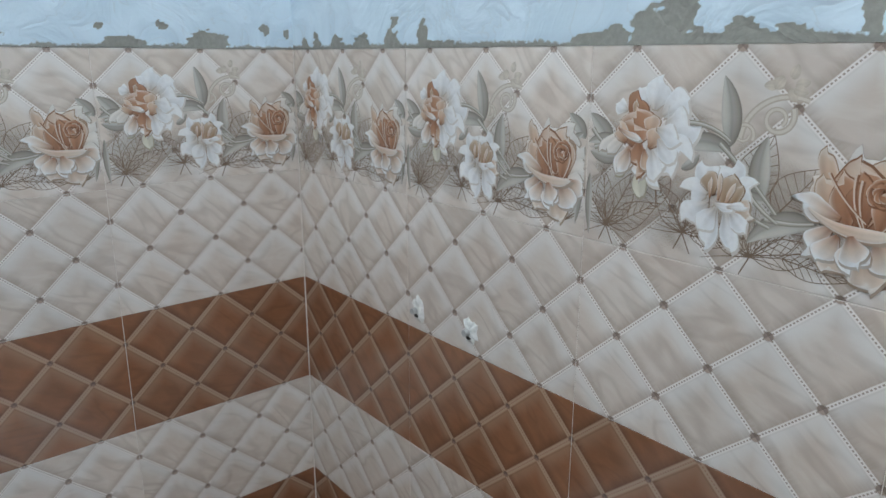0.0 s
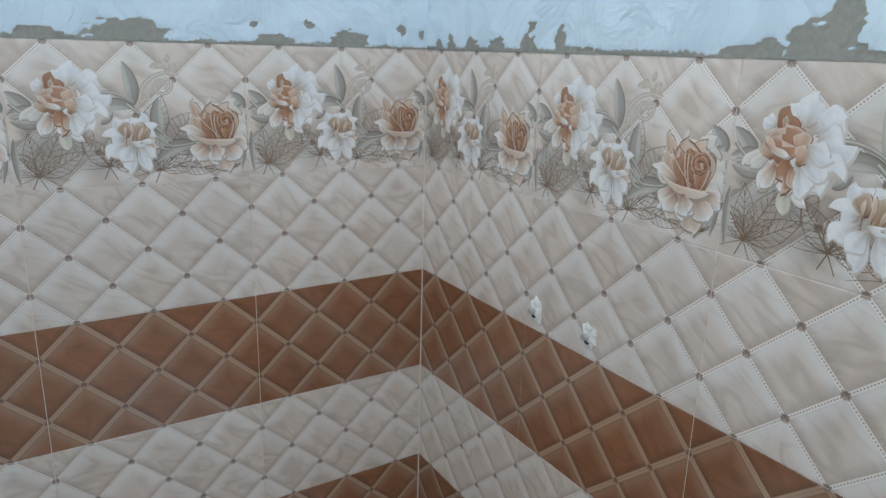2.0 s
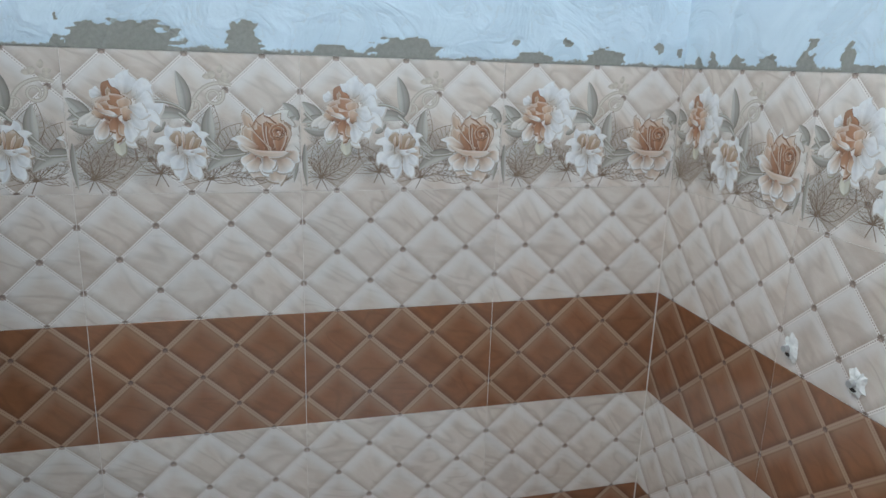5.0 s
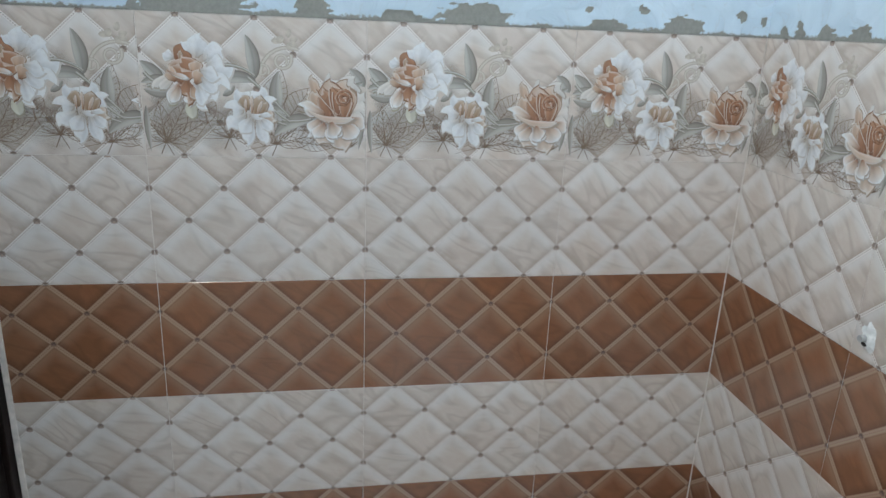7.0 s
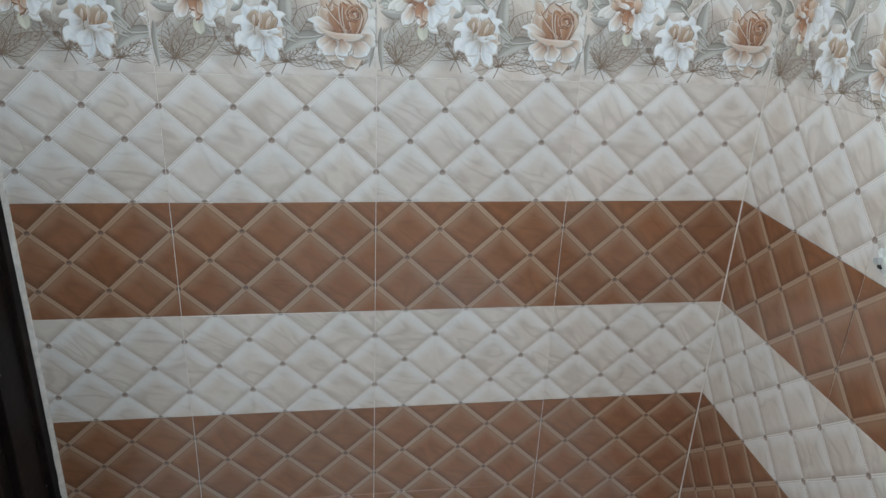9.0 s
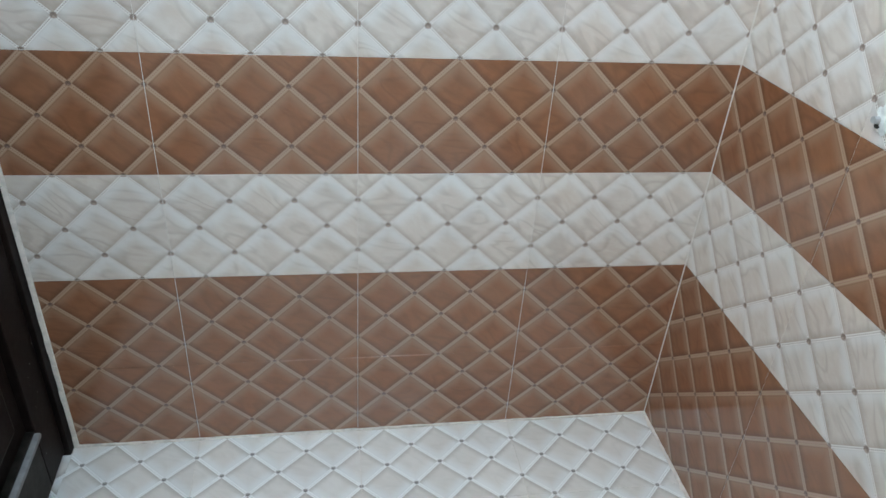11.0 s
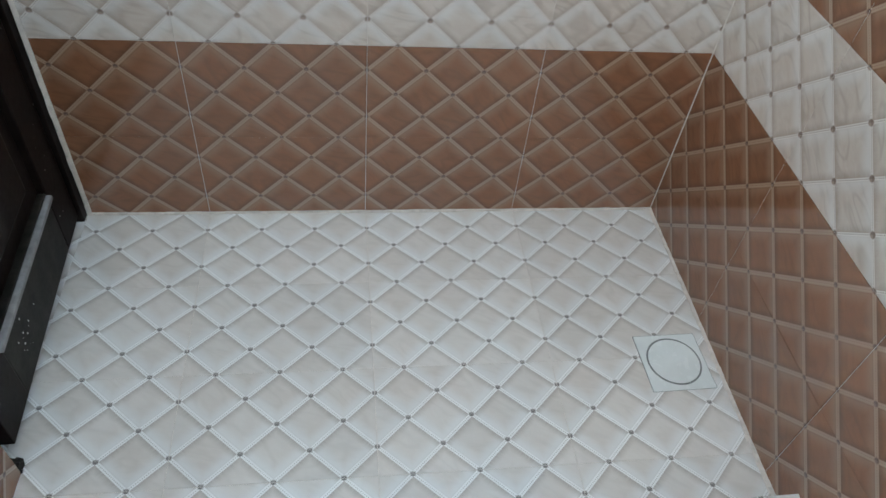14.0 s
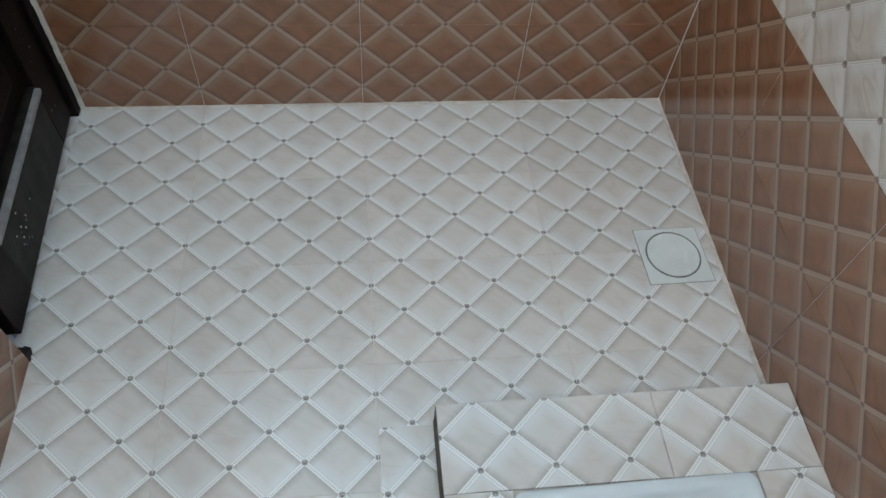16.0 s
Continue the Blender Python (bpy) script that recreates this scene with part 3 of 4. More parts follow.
def floral_print():
    d = Print()
    d.level = 0.00012
    rnd = random.Random(4)
    # washes of beige and brown behind the flowers
    for n, (x, y, rx, ry, strength) in enumerate(((0.050, 0.066, 0.062, 0.058, 0.50), (0.135, 0.066, 0.070, 0.052, 0.42), (0.250, 0.090, 0.066, 0.060, 0.45), (0.330, 0.055, 0.075, 0.046, 0.38), (0.150, 0.150, 0.040, 0.030, 0.28), (0.026, 0.132, 0.034, 0.034, 0.34))):
        d.veil(x, y, rx, ry, (0.36, 0.31, 0.26), strength * 0.72, n)
    # drawn leaves, outlined and ribbed
    for x, y, a, length, width in ((0.036, 0.030, 96, 0.070, 0.030), (0.040, 0.030, 62, 0.082, 0.036), (0.044, 0.026, 30, 0.080, 0.034), (0.034, 0.030, 128, 0.050, 0.026), (0.150, 0.036, 70, 0.075, 0.038), (0.110, 0.060, 95, 0.080, 0.042), (0.150, 0.038, 128, 0.070, 0.034),
                                    (0.222, 0.086, 72, 0.078, 0.046), (0.256, 0.074, 52, 0.072, 0.050), (0.236, 0.026, 14, 0.085, 0.034), (0.240, 0.030, 40, 0.070, 0.034), (0.232, 0.026, 150, 0.060, 0.030), (0.270, 0.030, -8, 0.070, 0.028), (0.160, 0.034, 8, 0.066, 0.026)):
        d.skeleton_leaf(x, y, a, length, width, TWIG)
    for x, y, first, last, reach in ((0.037, 0.026, -20, 200, 0.058), (0.149, 0.036, 0, 190, 0.044), (0.234, 0.024, 0, 185, 0.056), (0.368, 0.020, 20, 170, 0.040)):
        for i in range(14):
            a = first + (last - first) * i / 13
            d.arc(x, y, a, reach * rnd.uniform(0.7, 1.1), rnd.uniform(-22, 22), 0.0013, TWIG, 0.6, 6)
        d.stroke([(x, y), (x - 0.010, y - 0.022)], 0.0017, TWIG)
        d.stroke([(x, y), (x + 0.012, y - 0.024)], 0.0015, TWIG)
    # faded scrolls and a curled ornament
    for width, tint in ((0.0085, TAUPE), (0.0038, (0.64, 0.58, 0.51))):
        d.arc(0.208, 0.150, 92, 0.098, -112, width, tint, 0.25, 22)
        d.arc(0.262, 0.188, -62, 0.095, -250, width * 0.9, tint, 0.35, 26, 1.5)
        d.arc(0.222, 0.152, 60, 0.062, 270, width * 0.7, tint, 0.4, 24, 0.8)
    for i in range(7):
        d.petal(0.252 + 0.009 * math.cos(i * 1.1), 0.212 + 0.007 * math.sin(i * 2), 55 * i, 0.015, 0.011, TAUPE, (0.60, 0.53, 0.45), TAUPE, 30, seed=i)
    # grey-green leaves, then the stems
    for x, y, a, length, width, bend in (((197, 142, 84, 80, 24, 30), (200, 138, 150, 82, 22, 68), (240, 84, 108, 76, 24, -34), (300, 72, 172, 82, 26, 62), (216, 88, 12, 30, 16, -20), (40, 128, 120, 56, 24, 24), (54, 116, 196, 50, 17, -40), (46, 140, 176, 46, 14, 30),
                                                        (7, 92, 268, 84, 11, 8), (140, 112, 20, 30, 12, 40), (396, 134, 116, 44, 20, 30), (392, 92, 268, 76, 12, -6), (376, 128, 60, 22, 10, -40))):
        d.sage_leaf(x, y, a, length, width, bend)
    for x, y, a, length, turn in ((140, 166, 8, 62, -46), (186, 146, -40, 100, -8), (215, 108, -58, 62, 30), (246, 70, -8, 52, 22), (206, 84, -38, 52, 22), (8, 150, -55, 50, 42), (12, 126, 14, 46, 10)):
        d.stem(x, y, a, length, turn)
    tall_flower(d)
    small_flower(d)
    open_rose(d)
    return d


FLOWERS = floral_print()


@lru_cache(maxsize=None)
def floral_mesh(u0, u1):
    return FLOWERS.mesh("flower_print", u0, u1)


def lay_floral(parent, m, u0, u1, v0, v1):
    ob = lay(parent, m, u0, u1, v0, v1, LIGHT)
    ob["label"] = "cream glazed tile printed with white and rust roses"
    child = new("flower_print", floral_mesh(round(u0 + 0.0008, 4), round(u1 - 0.0008, 4)))
    child.parent = ob
    return ob


COURSES = (DARK, DARK, LIGHT, DARK, LIGHT, None)


def clad(parent, origin, u, length, first=0.0, courses=COURSES):
    """Tiles a wall from its start; first: how much of the first tile is cut away."""
    rise = (0, 0, 1)
    for row, material in enumerate(courses):
        z, d = row * COURSE, -first
        while d < length - 0.004:
            a, b = max(0.0, -d) + GAP, min(PITCH, length - d) - GAP
            m = frame_of(Vector(origin) + Vector(u) * d + Vector((0, 0, z)), u, rise)
            if material:
                lay(parent, m, a, b, BED if row != 1 else 0.0002, COURSE - (BED if row else 0.0002), material)
            else:
                lay_floral(parent, m, a, b, BED, COURSE + 0.0045)
            d += PITCH


# the back wall runs in full tiles out of the corner, its last ones cut at the door
start = -CORNER - 4 * PITCH
for row, material in enumerate(COURSES):
    for k in range(4):
        x = start + k * PITCH
        lo, hi = (LEFT_END - x if k == 0 else 0.0) + GAP, PITCH - GAP + (0.0012 if k == 3 else 0.0)
        if k == 0 and not material:
            x, lo, hi = LEFT_END, GAP, start + PITCH - LEFT_END - GAP
        m = frame_of((x, 0, row * COURSE), (1, 0, 0), (0, 0, 1))
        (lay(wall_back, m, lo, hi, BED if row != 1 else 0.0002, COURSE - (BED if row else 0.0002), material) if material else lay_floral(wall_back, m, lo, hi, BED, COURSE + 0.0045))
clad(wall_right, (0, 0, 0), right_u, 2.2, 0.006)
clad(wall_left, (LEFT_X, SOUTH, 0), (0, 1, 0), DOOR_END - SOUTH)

# floor: laid the other way up, its joints in line with the wall's
row = 0
while row * 0.25 < -SOUTH:
    for k in range(4):
        x, y = -0.001 - k * PITCH, -0.001 - row * 0.25
        if y - 0.25 < PLAT_Y - 0.2 and x - PITCH > PLAT_X - 0.3:
            continue
        hi = PITCH - GAP if k < 3 else 0.34
        material = FLOORING
        m = frame_of((x, y, FLOOR_Z), (-1, 0, 0), (0, -1, 0))
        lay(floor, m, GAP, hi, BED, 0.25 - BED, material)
    row += 1
# odd cut pieces beside the raised platform
lay(floor, frame_of((-0.72, PLAT_Y - 0.004, FLOOR_Z + 0.001), (-1, 0, 0), (0, -1, 0)), -0.026, 0.078, 0.001, 0.2, FLOORING)
lay(floor, frame_of((-0.72, PLAT_Y - 0.206, FLOOR_Z + 0.001), (-1, 0, 0), (0, -1, 0)), -0.026, 0.078, 0.001, 0.249, FLOORING)

# pale grout along corners
bm = boxed((-0.0030, -0.0016, 0.0), (-0.0004, -0.0002, TILE_TOP - 0.25), 0.0005)
corner_grout = part("grout_line", bm, GROUT, wall_back)
bm = bmesh.new()
rnd = random.Random(8)
for i in range(60):
    a, b = -i * 0.0145 - 0.001, -(i + 1) * 0.0145
    w = 0.008 + rnd.uniform(-0.002, 0.0025)
    box(bm, (a * LEAN_R - 0.0004 - w, b, FLOOR_Z), (a * LEAN_R, a, FLOOR_Z + 0.004 + rnd.uniform(-0.001, 0.001)))
part("grout_line", bm, GROUT, wall_right)
bm = bmesh.new()
for i in range(50):
    a, b = -0.002 - i * 0.0298, -0.002 - (i + 1) * 0.0298
    box(bm, (b, -0.004 - rnd.uniform(0, 0.003), FLOOR_Z), (a, -0.0002, FLOOR_Z + 0.004 + rnd.uniform(0, 0.002)))
part("grout_line", bm, GROUT, wall_back)
bm = bmesh.new()
for i in range(40):
    a, b = i * 0.038, (i + 1) * 0.038
    w = rnd.uniform(0.004, 0.010)
    box(bm, (LEFT_END - w, -0.003 - rnd.uniform(0, 0.003), a), (LEFT_END + 0.0015, 0.004, b))
part("grout_line", bm, GROUT, wall_back, "ragged pale grout along the door frame")

# ---- putty above the tiles ----
def putty(parent, m, length, seed, patches):
    """A trowelled coat of putty, missing in places along its foot, where the cement shows."""
    nx, nz = int(length / 0.004), 64
    heights = [0.0045 * j for j in range(nz)] + [0.4, 0.8, CEILING_Z - TILE_TOP]
    verts, bare, faces = [], [], []
    for i in range(nx + 1):
        u = length * i / nx
        for h in heights:
            p = Vector((u * 22 + seed * 9, h * 26, seed))
            n = noise.noise(p) * 0.6 + noise.noise(p * 2.7) * 0.35 + noise.noise(p * 6) * 0.22
            broad = noise.noise(Vector((u * 6 + seed, 0.3, seed)))
            edge = 0.004 + 0.008 * max(0.0, broad + 0.1) + 0.010 * max(0.0, n)
            b = 0.5 + (edge - h) * 60
            for pu, pw, ph, lift in patches:
                streak = noise.noise(Vector((u * 30, h * 190, seed + 2))) * 0.35 + noise.noise(Vector((u * 90, h * 260, seed + 7))) * 0.25
                e = 1 - math.hypot((u - pu + n * 0.016) / pw, (h - ph + n * 0.010) / lift) + streak
                b = max(b, 0.5 + e * 3.0)
            b = min(1.0, max(0.0, b))
            relief = 0.0016 * (1 - b) + 0.0007 * noise.noise(Vector((u * 16, h * 60, seed + 5))) * (1 - b)
            verts.append((u, h, relief - 0.0006))
            bare.append(b)
    n = len(heights)
    for i in range(nx):
        for j in range(n - 1):
            a = i * n + j
            faces.append((a, a + n, a + n + 1, a + 1))
    me = bpy.data.meshes.new("putty")
    me.from_pydata(verts, [], faces)
    attr = me.attributes.new("bare", "FLOAT", "POINT")
    attr.data.foreach_set("value", bare)
    me.materials.append(PUTTY)
    me.polygons.foreach_set("use_smooth", [True] * len(faces))
    return part("putty", me, None, parent, "white trowelled putty with bare grey cement patches", m)


top = TILE_TOP + 0.0002
putty(wall_back, frame_of((LEFT_END, -0.001, top), (1, 0, 0), (0, 0, 1)), -LEFT_END, 1.0,
      ((0.05, 0.04, 0.01, 0.03), (0.333, 0.03, 0.012, 0.034), (0.41, 0.075, 0.015, 0.034), (0.292, 0.008, 0.012, 0.012), (0.292, 0.006, 0.052, 0.007), (0.59, 0.035, 0.02, 0.036), (0.75, 0.035, 0.008, 0.016),
       (0.885, 0.06, 0.012, 0.028), (1.109, 0.008, 0.038, 0.006), (1.152, 0.035, 0.010, 0.012), (1.223, 0.008, 0.044, 0.010), (1.305, 0.04, 0.012, 0.020), (1.427, 0.011, 0.038, 0.012), (1.475, 0.008, 0.03, 0.010)))
putty(wall_right, frame_of(Vector((0, 0, top)) + RIGHT.col[2].to_3d() * 0.001, right_u, (0, 0, 1)), 2.2, 2.0,
      ((0.05, 0.014, 0.004, 0.018), (0.10, 0.018, 0.006, 0.026), (0.175, 0.022, 0.005, 0.022), (0.258, 0.024, 0.005, 0.018), (0.355, 0.022, 0.006, 0.024), (0.444, 0.018, 0.012, 0.030), (0.48, 0.05, 0.0, 0.012), (0.365, 0.008, 0.046, 0.010),
       (0.80, 0.04, 0.004, 0.014), (0.83, 0.02, 0.012, 0.012), (0.915, 0.024, 0.035, 0.036), (0.885, 0.035, 0.015, 0.028), (0.94, 0.03, 0.0, 0.02), (0.99, 0.02, 0.012, 0.016), (1.03, 0.06, 0.0, 0.016), (1.115, 0.012, 0.03, 0.03)))

# ---- left side: door in its frame ----
door_frame = tagged(new("door_frame"), "dark brown wooden door frame beside the tiled wall", "door frame")
door_frame.location = (-1.53, -0.35, 0)
def in_frame(name, lo, hi, bevel=0.003):
    o = door_frame.location
    return part(name, boxed([a - b for a, b in zip(lo, o)], [a - b for a, b in zip(hi, o)], bevel), WOOD, door_frame)
in_frame("jamb", (-1.62, -0.030, 0.0), (-1.502, 0.001, 2.05))
in_frame("jamb", (-1.62, DOOR_END + 0.002, 0.0), (-1.502, -0.662, 2.05))
in_frame("head", (-1.62, DOOR_END + 0.002, 2.0), (-1.502, 0.001, 2.058))

door = tagged(new("door"), "closed dark brown panelled door with scuffs and a bead coloured as lit", "door")
door.matrix_world = pose(-1.524, -0.032, 0.024, 0, 0, 3.0)
LEAF_W, LEAF_H, LEAF_X = 0.622, 1.96, 0.012
bm = bmesh.new()
for lo, hi in (((0, 0), (0.11, LEAF_H)), ((LEAF_W - 0.11, 0), (LEAF_W, LEAF_H)), ((0.11, 1.80), (LEAF_W - 0.11, LEAF_H)), ((0.11, 0.88), (LEAF_W - 0.11, 1.02))):
    box(bm, (-0.025, -hi[0], lo[1]), (LEAF_X, -lo[0], hi[1]), 0.003)
part("leaf_frame", bm, WOOD, door)
part("bottom_rail", boxed((-0.025, -(LEAF_W - 0.11), 0.0), (LEAF_X - 0.0005, -0.11, 0.177), 0.003), RAIL_DARK, door, "dusty dark bottom rail")
for lo, hi in ((0.177, 0.88), (1.02, 1.80)):
    bm = bmesh.new()
    box(bm, (-0.02, -(LEAF_W - 0.11), lo), (-0.006, -0.11, hi))
    box(bm, (-0.012, -(LEAF_W - 0.165), lo + 0.055), (0.004, -0.165, hi - 0.055), 0.008)
    part("panel", bm, WOOD, door)
# Strip whose pale colour paints the light along the rail's upper edge.
bm = boxed((0.0121, -(LEAF_W - 0.09), 0.165), (0.0260, -0.116, 0.178), 0.004)
part("bead", bm, LIT_BEAD, door, "bead over the bottom rail, coloured pale grey for the light it catches")
rnd = random.Random(12)
bm = bmesh.new()
for i in range(30):
    y, z = (-rnd.uniform(0.005, 0.10), rnd.uniform(0.02, 1.2)) if i < 16 else (-rnd.gauss(0.42, 0.03), rnd.gauss(0.07, 0.03))
    r = rnd.uniform(0.0004, 0.0013) if i < 16 else rnd.uniform(0.0006, 0.0022)
    made = bmesh.ops.create_icosphere(bm, subdivisions=1, radius=r)["verts"]
    for v in made:
        v.co = Vector((LEAF_X + v.co.x * 0.3, y + v.co.y * rnd.uniform(0.8, 1.4), max(0.004, z) + v.co.z * 1.6))
part("paint_specks", bm, CHALK, door, "white splashes of putty")
bm = bmesh.new()
bmesh.ops.create_icosphere(bm, subdivisions=3, radius=1.0)
for v in bm.verts:
    n = noise.noise(v.co * 2.5)
    v.co = Vector((v.co.x * 0.014, v.co.y * 0.022, max(0, v.co.z) * 0.014)) * (1 + 0.5 * n)
dirt = tagged(part("dirt_lump", bm, DIRT, None, "", Matrix.Translation((-1.475, -0.694, FLOOR_Z))), "small black lump of dirt on the floor beside the door frame", "dirt")
threshold = structure("threshold", boxed((-1.62, DOOR_END, -0.01), (-1.50, 0.0, FLOOR_Z + 0.002)), FLOORING, "pale tiled threshold under the door")

# ---- twin lamp over the door ----
lamp = tagged(new("wall_lamp"), "small twin-bulb white lamp on the wall above the door", "lamp")
lamp.location = (LEFT_END - 0.088, -0.90, 3.08)
part("base_plate", boxed((0.0, -0.09, -0.025), (0.014, 0.09, 0.025), 0.004), PLASTIC, lamp)
glow = Graph("lit_bulb")
glow.put(glow.bsdf.inputs["Emission Color"], (0.86, 0.95, 1.0, 1.0))
glow.put(glow.bsdf.inputs["Emission Strength"], BULB_GLOW)
BULB = glow.finish((0.9, 0.9, 0.9), 0.4)
for x, y in ((0.0, -0.03), (0.07, 0.03)):
    bm = bmesh.new()
    bmesh.ops.create_cone(bm, cap_ends=True, segments=20, radius1=0.014, radius2=0.017, depth=0.02 + x, matrix=pose(0.022 + x / 2, y, 0, 0, 90, 0))
    part("socket", bm, PLASTIC, lamp)
    bm = bmesh.new()
    bmesh.ops.create_uvsphere(bm, u_segments=24, v_segments=16, radius=0.036, matrix=pose(0.048 + x, y, 0) @ Matrix.Diagonal((0.45, 1, 1, 1)))
    part("bulb", bm, BULB, lamp, "lit white bulb")

# ---- pipe holes in the right wall ----
def pipe_hole(d, z, seed, tilt):
    rnd = random.Random(seed)
    at = frame_of(right_u * d + Vector((0, 0, z)), right_u, (0, 0, 1))
    thing = tagged(new("pipe_hole"), "capped water pipe end in a roughly chipped, white-plastered hole", "pipe outlet", "pipe outlets")
    thing.matrix_world = at
    bm = bmesh.new()
    ring = 26
    core = bm.verts.new((0, 0, 0.007))
    loops = []
    for k, (r, h) in enumerate(((0.008, 0.0065), (0.012, 0.006), (0.019, 0.0012))):
        loop = []
        for i in range(ring):
            a = 2 * math.pi * i / ring
            n = noise.noise(Vector((math.cos(a) * 1.7, math.sin(a) * 1.7, seed + k * 0.15)))
            jag = noise.noise(Vector((math.cos(a) * 5, math.sin(a) * 5, seed + 3)))
            rr = r * (1 + 0.35 * n + 0.35 * jag)
            loop.append(bm.verts.new((rr * math.cos(a) * 0.85 + tilt * rr * math.sin(a), rr * math.sin(a) * 1.25, h * (1 + 0.4 * jag))))
        loops.append(loop)
    for i in range(ring):
        j = (i + 1) % ring
        bm.faces.new((core, loops[0][i], loops[0][j]))
        for a, b in ((0, 1), (1, 2)):
            bm.faces.new((loops[a][i], loops[b][i], loops[b][j], loops[a][j]))
    part("plaster_collar", bm, CHALK, thing, "ragged white plaster")
    bm = bmesh.new()
    bmesh.ops.create_cone(bm, cap_ends=True, segments=24, radius1=0.0062, radius2=0.0056, depth=0.018, matrix=pose(-0.002, -0.003, 0.007))
    part("pipe_end", bm, PIPE, thing)
    # A solid lump, coloured dark for the shade inside the chipped gap.
    bm = bmesh.new()
    bmesh.ops.create_icosphere(bm, subdivisions=2, radius=0.007, matrix=Matrix.Translation((-0.001, -0.013, 0.005)) @ Matrix.Diagonal((1.0, 0.55, 0.6, 1)))
    part("chipped_gap", bm, HOLE_SHADE, thing, "chipped gap, its shade put into a dark colour")
    return thing


pipe_hole(0.428, 1.034, 3.0, -0.25)
pipe_hole(0.571, 1.036, 7.0, -0.1)

# ---- floor drain ----
drain = tagged(new("floor_drain"), "square white floor drain cover with a round lid", "floor drain")
drain.matrix_world = pose(-0.1135, -0.518, FLOOR_Z, 0, 0, 1.2)
part("border", boxed((-0.0755, -0.0758, -0.003), (0.0772, 0.0768, 0.0012), 0.0005), GROOVE, drain, "dark gap round the cover")
part("plate", boxed((-0.0745, -0.0755, -0.002), (0.0750, 0.0745, 0.0038), 0.0015), PLASTIC, drain)


def ring_mesh(r0, r1, z0, z1, seg=64):
    bm = bmesh.new()
    loops = [[bm.verts.new((r * math.cos(2 * math.pi * i / seg), r * math.sin(2 * math.pi * i / seg), z)) for i in range(seg)] for r, z in ((r0, z0), (r0, z1), (r1, z1), (r1, z0))]
    for a, b in ((0, 1), (1, 2), (2, 3)):
        for i in range(seg):
            j = (i + 1) % seg
            bm.faces.new((loops[a][i], loops[a][j], loops[b][j], loops[b][i]))
    bmesh.ops.recalc_face_normals(bm, faces=bm.faces)
    return bm


part("groove", ring_mesh(0.0600, 0.0640, 0.003, 0.0044), GROOVE, drain, "dark ring round the lid")
bm = bmesh.new()
bmesh.ops.create_cone(bm, cap_ends=True, segments=64, radius1=0.0605, radius2=0.0595, depth=0.003, matrix=pose(0, 0, 0.0038))
part("lid", bm, PLASTIC, drain, "round white lid")

# ---- raised platform with the squat pan ----
bm = bmesh.new()
for x0, x1, y0, y1 in ((PLAT_X + 0.008, -0.048, -1.05, PLAT_Y - 0.008), (PLAT_X + 0.008, -0.55, -1.60, -1.0505), (-0.145, -0.048, -1.60, -1.0505), (PLAT_X + 0.008, -0.048, SOUTH + 0.001, -1.6005)):
    box(bm, (x0, y0, FLOOR_Z - 0.001), (x1, y1, PLAT_Z - 0.0085))
platform = tagged(part("platform", bm, GROUT), "low raised platform tiled in cream quilt-pattern tiles", "platform")
PAN = (-0.575, -0.142, -1.042, -1.615)
def on_platform(x0, x1, y0, y1, px, py):
    """A tile from x0..x1 and y0..y1; px, py: where its print starts."""
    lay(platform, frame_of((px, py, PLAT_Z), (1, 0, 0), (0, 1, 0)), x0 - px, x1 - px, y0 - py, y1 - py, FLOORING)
on_platform(PLAT_X, -0.2926, -1.0390, PLAT_Y, PLAT_X, PLAT_Y - 0.25)
on_platform(-0.2918, -0.0172, -1.0390, PLAT_Y, PLAT_X + 0.4, PLAT_Y - 0.25)
on_platform(PLAT_X, PAN[0] - 0.002, -1.65, -1.0400, PLAT_X + 0.02, PLAT_Y - 0.29)
on_platform(PAN[1] + 0.002, -0.006, -1.65, -1.0400, PLAT_X + 0.43, PLAT_Y - 0.30)
on_platform(PLAT_X, -0.2932, -2.19, -1.652, PLAT_X, -2.19)
on_platform(-0.2912, -0.012, -2.19, -1.652, PLAT_X + 0.4, -2.19)
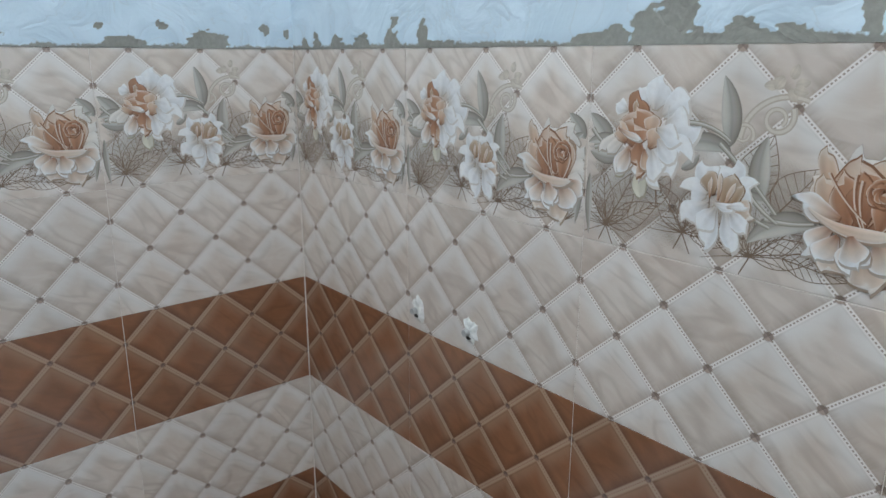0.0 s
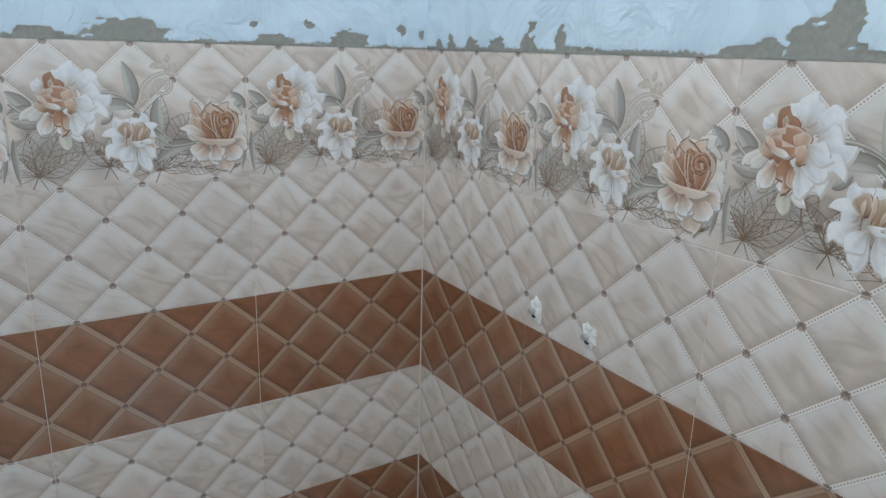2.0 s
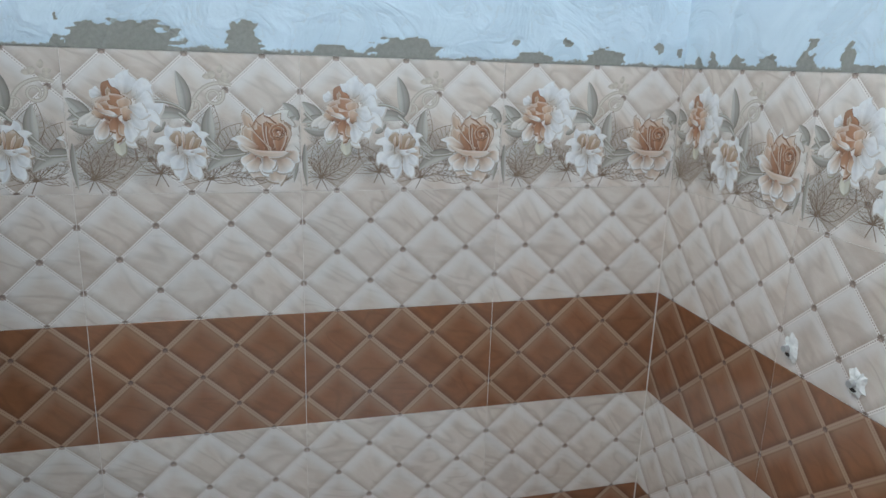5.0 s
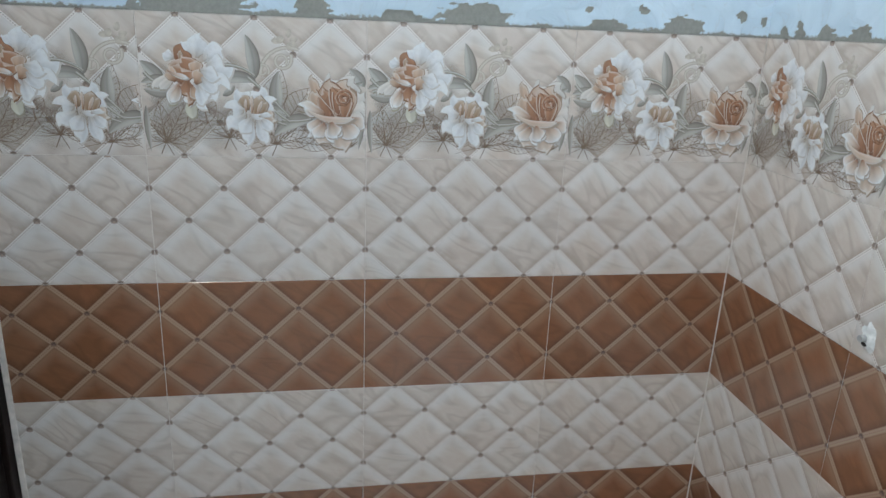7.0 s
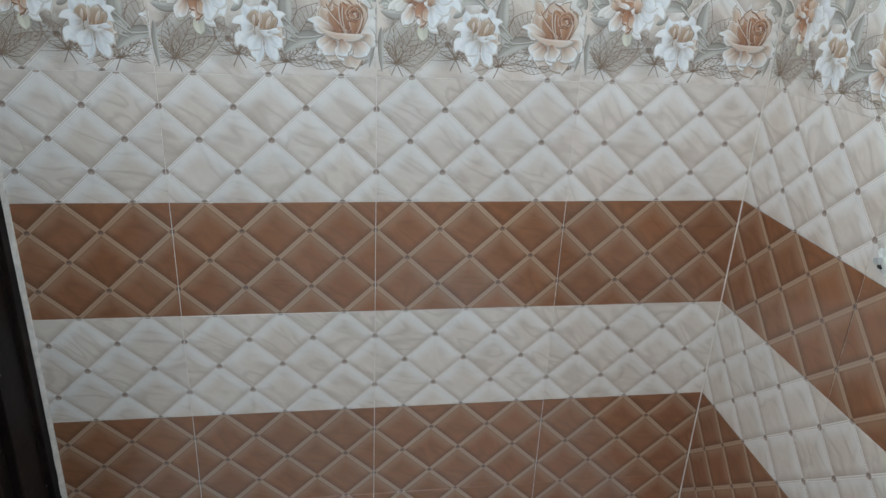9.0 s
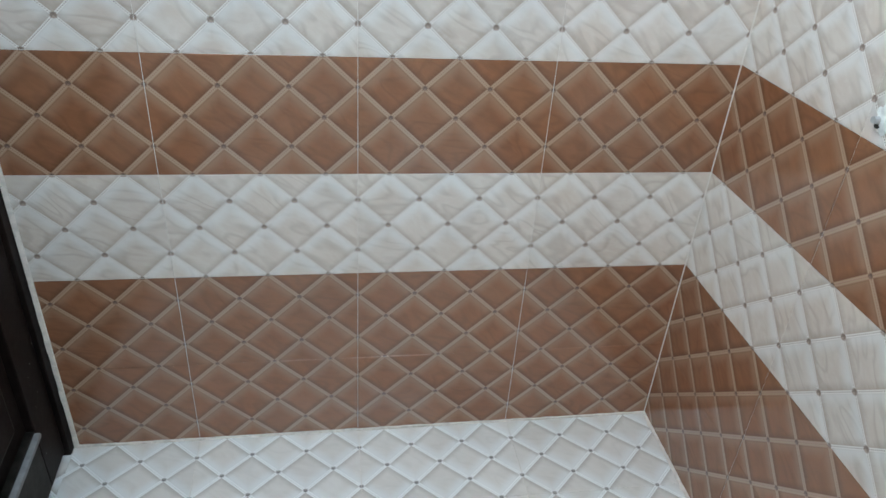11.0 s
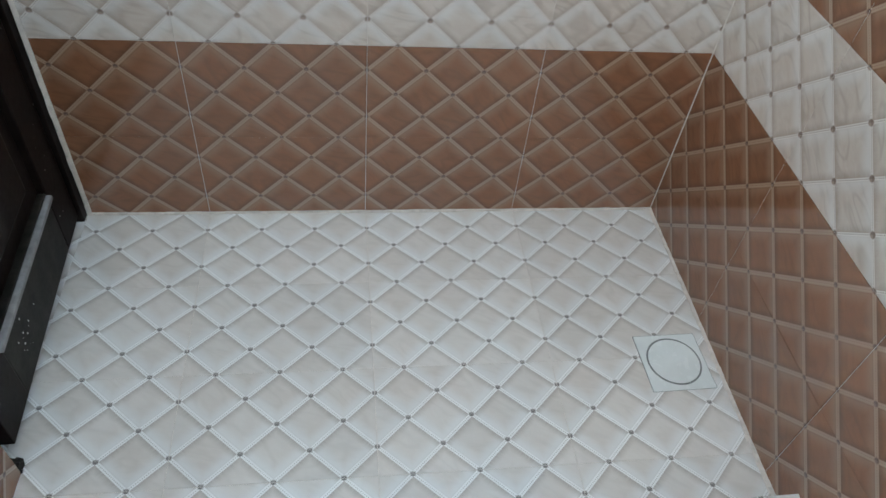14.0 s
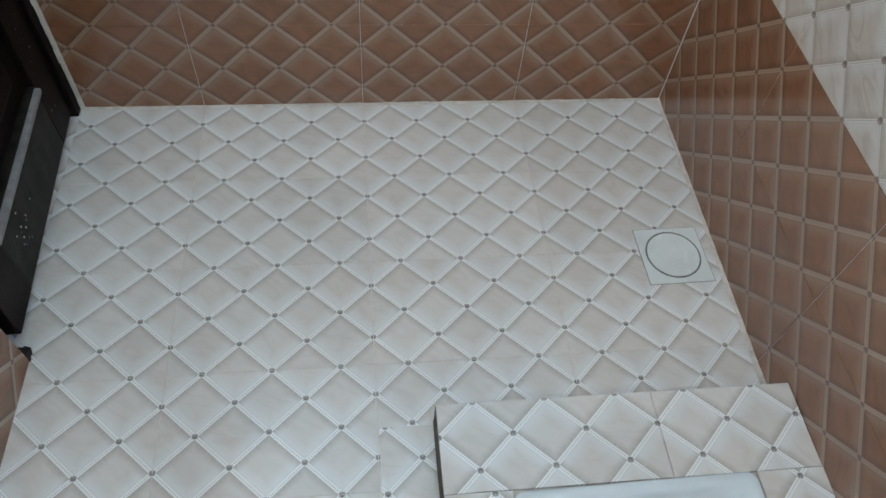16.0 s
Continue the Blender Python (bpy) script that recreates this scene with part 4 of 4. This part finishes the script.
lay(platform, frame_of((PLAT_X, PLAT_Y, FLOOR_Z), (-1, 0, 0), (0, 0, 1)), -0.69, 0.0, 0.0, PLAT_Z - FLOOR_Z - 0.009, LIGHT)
bm = bmesh.new()
box(bm, (PLAT_X - 0.0005, SOUTH + 0.002, FLOOR_Z), (PLAT_X + 0.0078, PLAT_Y - 0.001, PLAT_Z - 0.0085), 0.001)
part("riser", bm, EDGE, platform, "dark raw riser edge")


def rounded(x0, x1, y0, y1, r, z, n=8):
    pts = []
    for cx, cy, a in ((x1 - r, y1 - r, 0), (x0 + r, y1 - r, 90), (x0 + r, y0 + r, 180), (x1 - r, y0 + r, 270)):
        pts += [(cx + r * math.cos(radians(a + 90 * i / n)), cy + r * math.sin(radians(a + 90 * i / n)), z) for i in range(n + 1)]
    return pts


def squat_pan():
    thing = tagged(new("squat_pan"), "bluish-white ceramic squat toilet pan set into the tiled platform", "toilet")
    thing.location = ((PAN[0] + PAN[1]) / 2, (PAN[2] + PAN[3]) / 2, PLAT_Z)
    thing.rotation_euler = (0, 0, radians(0.6))
    w, h = (PAN[1] - PAN[0]) / 2, (PAN[2] - PAN[3]) / 2
    bm, loops = bmesh.new(), []
    for inset, r, z in ((0, 0.018, -0.008), (0, 0.018, 0.004), (0.004, 0.018, 0.008), (0.020, 0.022, 0.009), (0.027, 0.024, 0.004), (0.032, 0.03, -0.010), (0.075, 0.06, -0.018), (0.14, 0.06, -0.024), (0.17, 0.04, -0.040)):
        loops.append([bm.verts.new(p) for p in rounded(-w + inset, w - inset, -h + inset, h - inset, r, z)])
    for a, b in zip(loops, loops[1:]):
        for i in range(len(a)):
            j = (i + 1) % len(a)
            bm.faces.new((a[i], a[j], b[j], b[i]))
    bm.faces.new(loops[-1])
    bmesh.ops.recalc_face_normals(bm, faces=bm.faces)
    for f in bm.faces:
        f.smooth = True
    part("bowl", bm, CERAMIC, thing)
    for x in (-0.13, 0.13):
        for k in range(5):
            part("foot_ridge", boxed((x - 0.045, -0.12 + k * 0.045, -0.026), (x + 0.045, -0.10 + k * 0.045, -0.013), 0.004), CERAMIC, thing)
    return thing


squat_pan()
